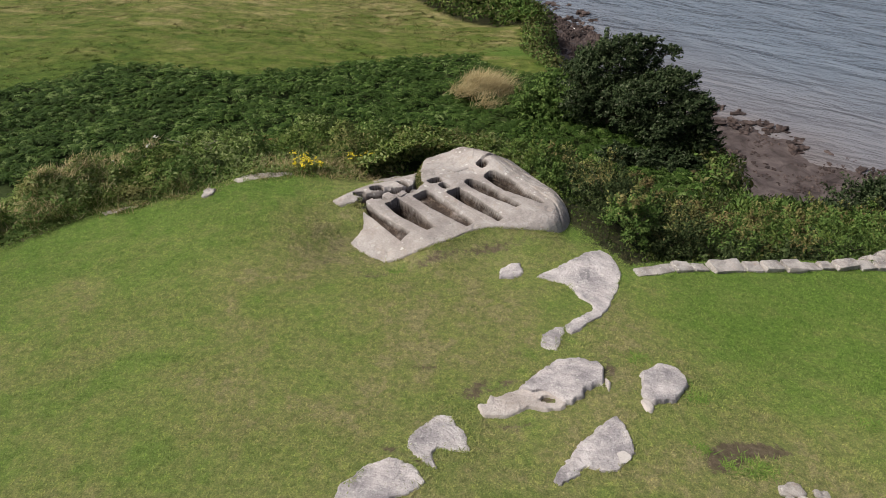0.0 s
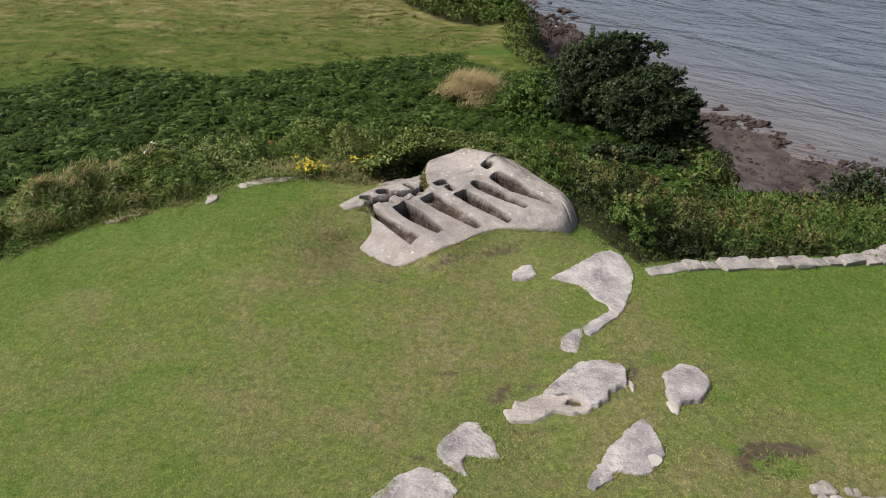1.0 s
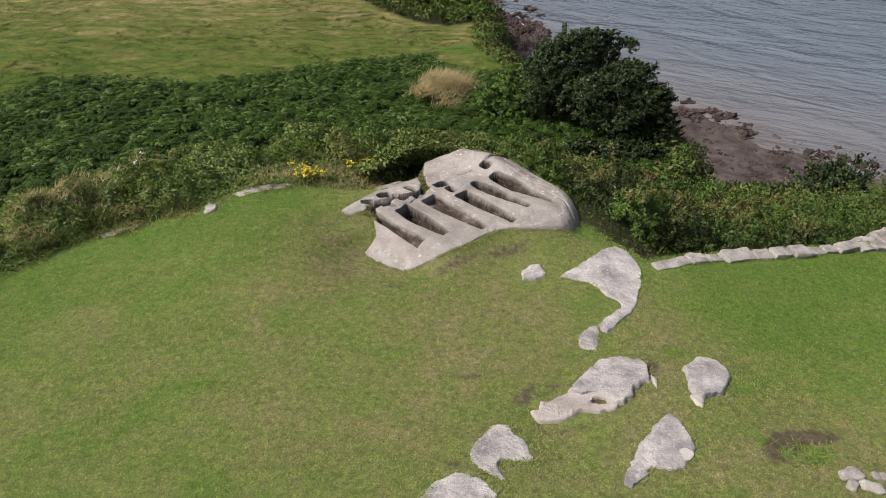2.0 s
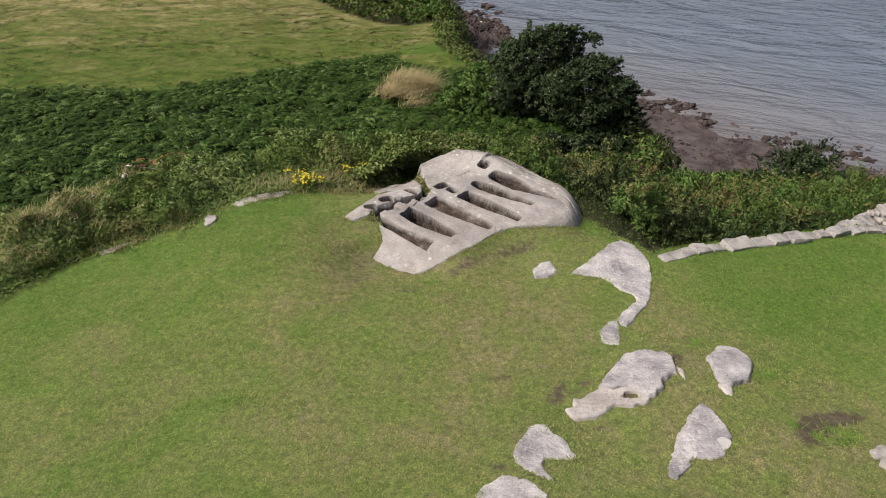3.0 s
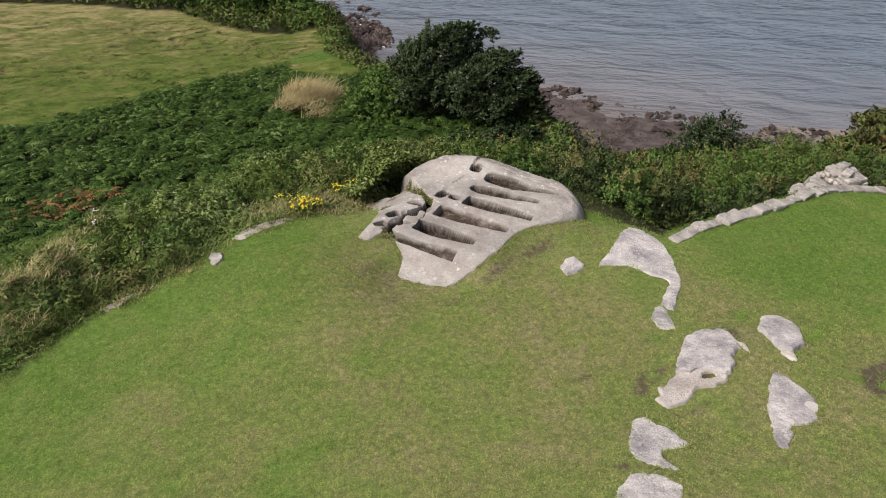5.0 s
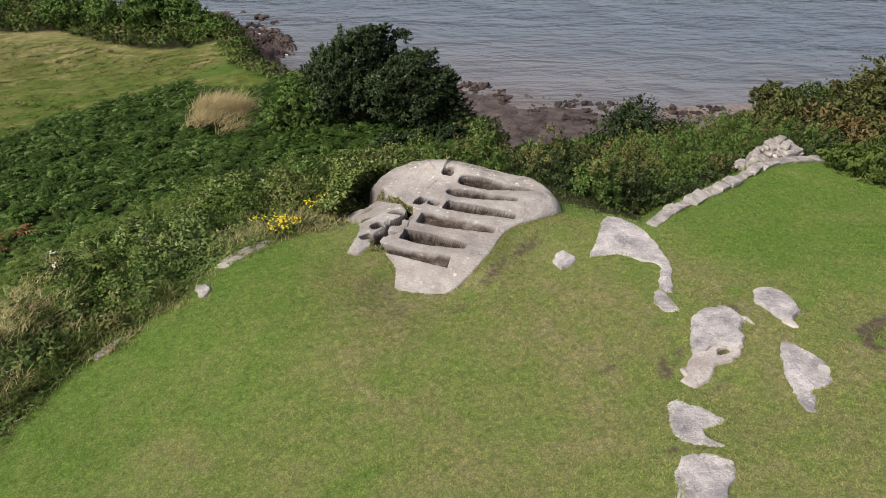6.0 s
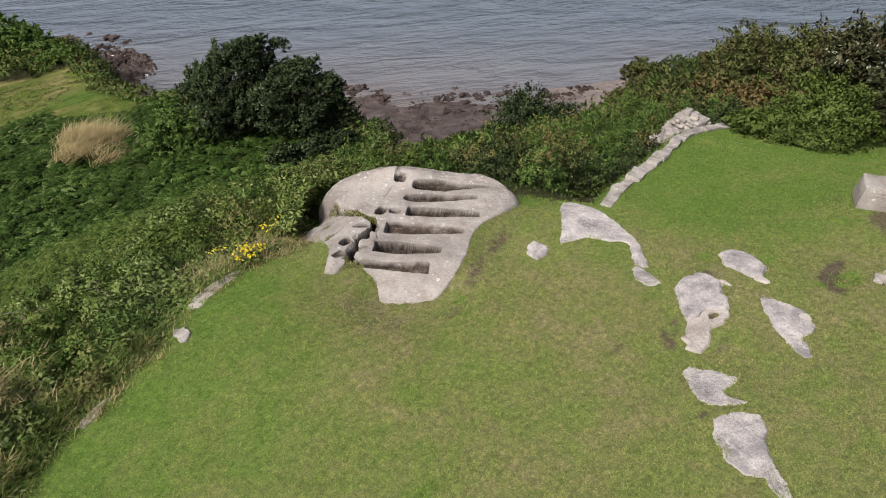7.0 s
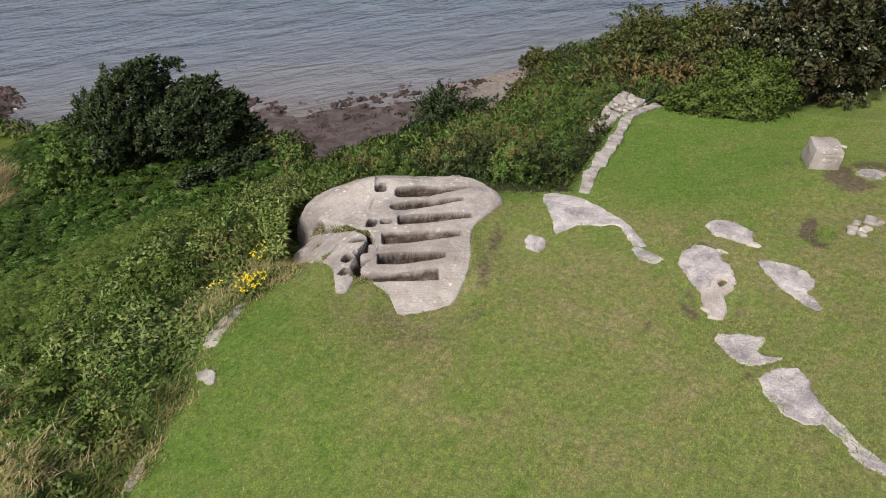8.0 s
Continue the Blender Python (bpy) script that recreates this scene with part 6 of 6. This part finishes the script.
# the bush and the hedge beyond the wall
woody("bush", 14.9, 12.4, [(0.2, -0.4, 1.15, 1.5, 1.45, 1.15), (-0.7, 0.6, 0.6, 1.0, 0.95, 0.6), (0.9, -1.0, 0.6, 0.9, 0.8, 0.6), (-0.5, -0.5, 0.5, 1.0, 1.0, 0.5), (-1.2, 1.4, 0.35, 0.7, 0.7, 0.4)], M_BUSH, 0.12, 32000, "bright green rounded bush at the lawn's edge", "bush", 0.06)
for x, y, r, h, m in ((19.6, 19.4, 2.6, 2.6, M_HEDGE), (23.5, 20.8, 2.9, 2.6, M_HEDGE), (28.0, 22.0, 3.1, 2.8, M_HEDGE), (33.0, 24.0, 3.3, 3.0, M_HEDGE), (38.5, 26.5, 3.6, 3.2, M_HEDGE), (18.2, 16.4, 2.2, 2.3, M_RUSSET), (24.0, 17.0, 2.8, 3.2, M_HEDGE), (30.0, 18.0, 3.0, 3.6, M_HEDGE), (38.2, 35.0, 2.4, 1.7, M_HEDGE), (34.0, 32.0, 2.6, 2.4, M_HEDGE), (30.2, 29.4, 2.6, 2.6, M_HEDGE), (26.2, 26.6, 2.4, 2.4, M_GORSE), (42.0, 37.0, 2.2, 1.7, M_HEDGE)):
    woody("hedge_shrub", x, y, [(0, 0, h * 0.6, r * 0.75, r * 0.7, h * 0.5), (r * 0.5, -0.4, h * 0.45, r * 0.55, r * 0.55, h * 0.4), (-r * 0.5, 0.3, h * 0.45, r * 0.55, r * 0.55, h * 0.45)],
          m, 0.2, 8200, "wind-clipped brown and green hedge shrub on the cliff", "shrub", 0.12, "hedge on the cliff")
for x, y, r, h in ((18.6, 10.6, 1.9, 4.6), (21.0, 9.0, 2.2, 4.6), (21.6, 13.2, 2.4, 5.0), (24.5, 7.4, 2.6, 5.0)):
    woody("elder", x, y, [(0, 0, h * 0.62, r * 0.8, r * 0.8, h * 0.36), (r * 0.5, -0.6, h * 0.4, r * 0.7, r * 0.6, h * 0.32), (-r * 0.5, 0.2, h * 0.38, r * 0.7, r * 0.6, h * 0.34), (0, -0.5, h * 0.2, r * 0.8, r * 0.7, h * 0.2)],
          M_ELDER, 0.2, 12500, "tall dark elder with pale leaves and flower heads", "tree", 0.12, "elders behind the lawn", (0, 0), 480)
woody("shrub", 22.5, 32.5, [(0, 0, 1.9, 2.4, 2.1, 1.7), (2.1, -0.8, 1.4, 2.0, 1.7, 1.3), (-1.9, 0.5, 1.2, 1.9, 1.7, 1.2)], M_TREE, 0.2, 12000, "dark shrub on the slope above the beach", "shrub", 0.09)


def dry_hummock():
    x, y = scatter(-4.5, 5, 56.5, 68, 60)
    z, d, c, w = lay(x, y)
    q = np.hypot((x - 0.4) / 2.9, (y - 62.3) / 4.2)
    ok = rng.random(len(x)) > (q + 0.9 * fbm(x, y, 2.8, 215) + 0.15) ** 3
    x, y, z, q = x[ok], y[ok], z[ok], q[ok]
    P = np.stack([x, y, z + 1.0 * np.sqrt(np.clip(1 - q * q, 0, 1)) + 0.7 * mounds(x, y, 2.2, 217) - 0.15], 1)
    me = blades_mesh("dry_grass", P, rng.uniform(0.5, 1.2, len(x)), 0.045, 0.4, M_STRAW, 6, (0.9, -0.4), splay=1.3, flat=True)
    tagged(new("dry_grass", me), "pale straw-coloured hummock of long dry grass", "grass", kind="stuff")


dry_hummock()


def moss_on_slab():
    """Moss and short grass rooted in the fissures of the grave rock."""
    P = []
    for x, y, rx, ry, n in ((-0.6, 15.85, 0.07, 0.14, 240), (-0.64, 16.2, 0.07, 0.2, 220), (-0.68, 16.65, 0.06, 0.22, 160), (-0.72, 17.3, 0.12, 0.16, 200), (-0.5, 15.6, 0.07, 0.12, 150), (-1.25, 16.75, 0.1, 0.08, 90), (-1.66, 16.0, 0.1, 0.08, 90), (-2.1, 14.72, 0.1, 0.12, 160), (-1.98, 14.52, 0.1, 0.06, 120)):
        a, b = x + rng.normal(0, rx, n) * 0.7, y + rng.normal(0, ry, n) * 0.7
        P.append(np.stack([a, b, grave_top(a, b) - 0.05], 1))
    P = np.concatenate(P)
    n = len(P)
    me = blades_mesh("moss", P, rng.uniform(0.025, 0.055, n), 0.02, 0.02, [M_FIELD, M_WEED, M_STRAW], 3, (0, 0), rng.choice(3, n, p=(0.5, 0.15, 0.35)), splay=0.9)
    tagged(new("moss", me), "olive moss and grass tufts in the cracks of the slab", "moss", kind="stuff")


moss_on_slab()


def ragwort(x, y, n, h):
    z = float(ground_z(np.array([x]), np.array([y]))[0])
    root = thing("ragwort", x, y, z, "clump of yellow ragwort in flower", "flower", "ragwort by the grave rock")
    bm = bmesh.new()
    heads = []
    for k in range(n):
        p = Vector((random.gauss(0, 0.13), random.gauss(0, 0.13), h * random.uniform(0.7, 1.05)))
        limb(bm, (p.x * 0.3, p.y * 0.3, -0.05), p, 0.008, 0.005, 4)
        heads.append(p)
    part("stems", bm, M_WEED, root)
    q = np.repeat(np.array(heads), 6, 0) + rng.normal(0, 0.04, (n * 6, 3)) * (1, 1, 0.5)
    N = np.tile((0.0, 0.0, 1.0), (len(q), 1)) + rng.normal(0, 0.4, (len(q), 3))
    tagged(part("flowers", leaves_mesh("flowers", q, rng.normal(0, 1, (len(q), 3)) * (1, 1, 0.2), N, 0.05, 0.045, M_YELLOW, 0.1), M_YELLOW, root), "bright yellow flower heads", kind="stuff")
    m = n * 14
    q = np.stack([rng.normal(0, 0.14, m), rng.normal(0, 0.14, m), rng.uniform(0.05, 0.75, m) * h], 1)
    part("leaves", leaves_mesh("leaves", q, rng.normal(0, 1, (m, 3)) * (1, 1, 0.4), rng.normal(0, 0.5, (m, 3)) + (0, 0, 1), 0.12, 0.05, M_WEED), M_WEED, root)


for x, y, n, h in ((-3.75, 16.2, 16, 0.4), (-3.4, 16.35, 6, 0.4), (-2.6, 17.3, 6, 0.5), (-2.2, 17.7, 4, 0.5), (-4.1, 16.9, 3, 0.5)):
    ragwort(x, y, n, h)


# ---- shore ----
def build_shore():
    spots = [(14, 113, 1.5), (15.5, 108, 1.4), (13, 117, 1.3), (16, 103.5, 1.3), (13.5, 109, 1.4), (15, 105.5, 1.2), (16.5, 110, 1.0), (30, 79, 1.6), (32, 77, 1.3), (33.6, 75.6, 1.2), (35, 74, 1.4), (37, 72.2, 1.3), (38.5, 70.8, 1.0),
             (29.5, 69, 0.9), (31, 66, 0.8), (44, 66.6, 1.1), (46.5, 64.6, 1.2), (48.4, 62.8, 1.2), (50, 61.6, 1.3), (42, 63, 0.8), (45, 61.5, 0.8), (54, 58.8, 1.1), (57, 57.6, 1.0), (39.5, 67, 0.7), (52, 63.6, 0.7), (47, 67.5, 0.6), (43, 69, 0.5), (60, 56.5, 0.6)]
    meshes = []
    for k in range(5):
        bm = lump(1.0, 170 + k, 1.1, 0.3)
        for f in bm.faces:
            f.smooth = False
        me = bpy.data.meshes.new("shore_rock")
        bm.to_mesh(me)
        bm.free()
        me.materials.append(M_SHORE)
        meshes.append(me)
    for k, (x0, y0, r) in enumerate(spots):
        for m in range(7):
            a, q = random.uniform(0, 6.3), r * 1.5 * math.sqrt(random.random())
            x, y, h = x0 + 1.5 * q * math.cos(a), y0 + q * math.sin(a), r * random.uniform(0.22, 0.55) * (1.3 if m == 0 else 1.0)
            z = float(ground_z(np.array([x]), np.array([y]))[0])
            ob = new("shore_rock", meshes[(k + m) % 5])
            ob.location, ob.scale, ob.rotation_euler = (x, y, max(z, SEA - 0.1)), (h, h * 0.7, h * 0.45), (0, 0.1, random.uniform(0, 6.3))
            tagged(ob, "dark seaweed-stained rock on the muddy shore", "rock", "rocks on the shore")
    # a thin line of surf where the water meets the sand
    for x0, x1, y0, y1, off, label in ((54, 71, 49, 60, 0.45, "thin line of white surf along the beach"), (13, 20, 97, 108, 0.5, "white surf breaking on the rocky point")):
        x, y = scatter(x0, x1, y0, y1, 60)
        w = lay(x, y)[3]
        ok = (np.abs(w + off + 0.5 * fbm(x, y, 3, 218)) < 0.12 + 0.3 * np.maximum(fbm(x, y, 2.0, 219), 0)) & (fbm(x, y, 4.0, 229) > (-1 if x0 > 50 else 0.05))
        x, y = x[ok], y[ok]
        n = len(x)
        P = np.stack([x, y, np.full(n, SEA + 0.09)], 1)
        me = leaves_mesh("surf", P, np.tile((0.9, -0.45, 0.0), (n, 1)) + rng.normal(0, 0.3, (n, 3)) * (1, 1, 0), np.tile((0.0, 0.0, 1.0), (n, 1)), rng.uniform(0.2, 0.6, n), rng.uniform(0.1, 0.25, n), M_FOAM, 0.02)
        tagged(new("surf", me), label, "surf", kind="stuff")
    # loose stones strewn over the mud
    x, y = scatter(9, 76, 48, 122, 4.0)
    z, d, c, w = lay(x, y)
    ok = (w > -1.8) & (w < 9) & (c > 3.0) & ((fbm(x, y, 4, 216) > 0.08) | (y > 96) & (w > -3))
    x, y, z = x[ok], y[ok], z[ok]
    n = len(x)
    base = np.array([(1, 0, 0), (-1, 0, 0), (0, 1, 0), (0, -1, 0), (0, 0, 1), (0, 0, -1)], float)
    tri = np.array([(0, 2, 4), (2, 1, 4), (1, 3, 4), (3, 0, 4), (2, 0, 5), (1, 2, 5), (3, 1, 5), (0, 3, 5)])
    V = base[None] * rng.uniform(0.1, 0.3, (n, 6, 1)) * (1 + 1.3 * (y > 96))[:, None, None] * (1, 1, 0.6) + np.stack([x, y, z], 1)[:, None]
    F = (np.arange(n)[:, None, None] * 6 + tri[None]).reshape(-1, 3)
    tagged(new("shore_stones", mesh_np("shore_stones", V.reshape(-1, 3), F, M_SHORE)), "dark stones and weed strewn over the mud", "stones", kind="stuff")


build_shore()
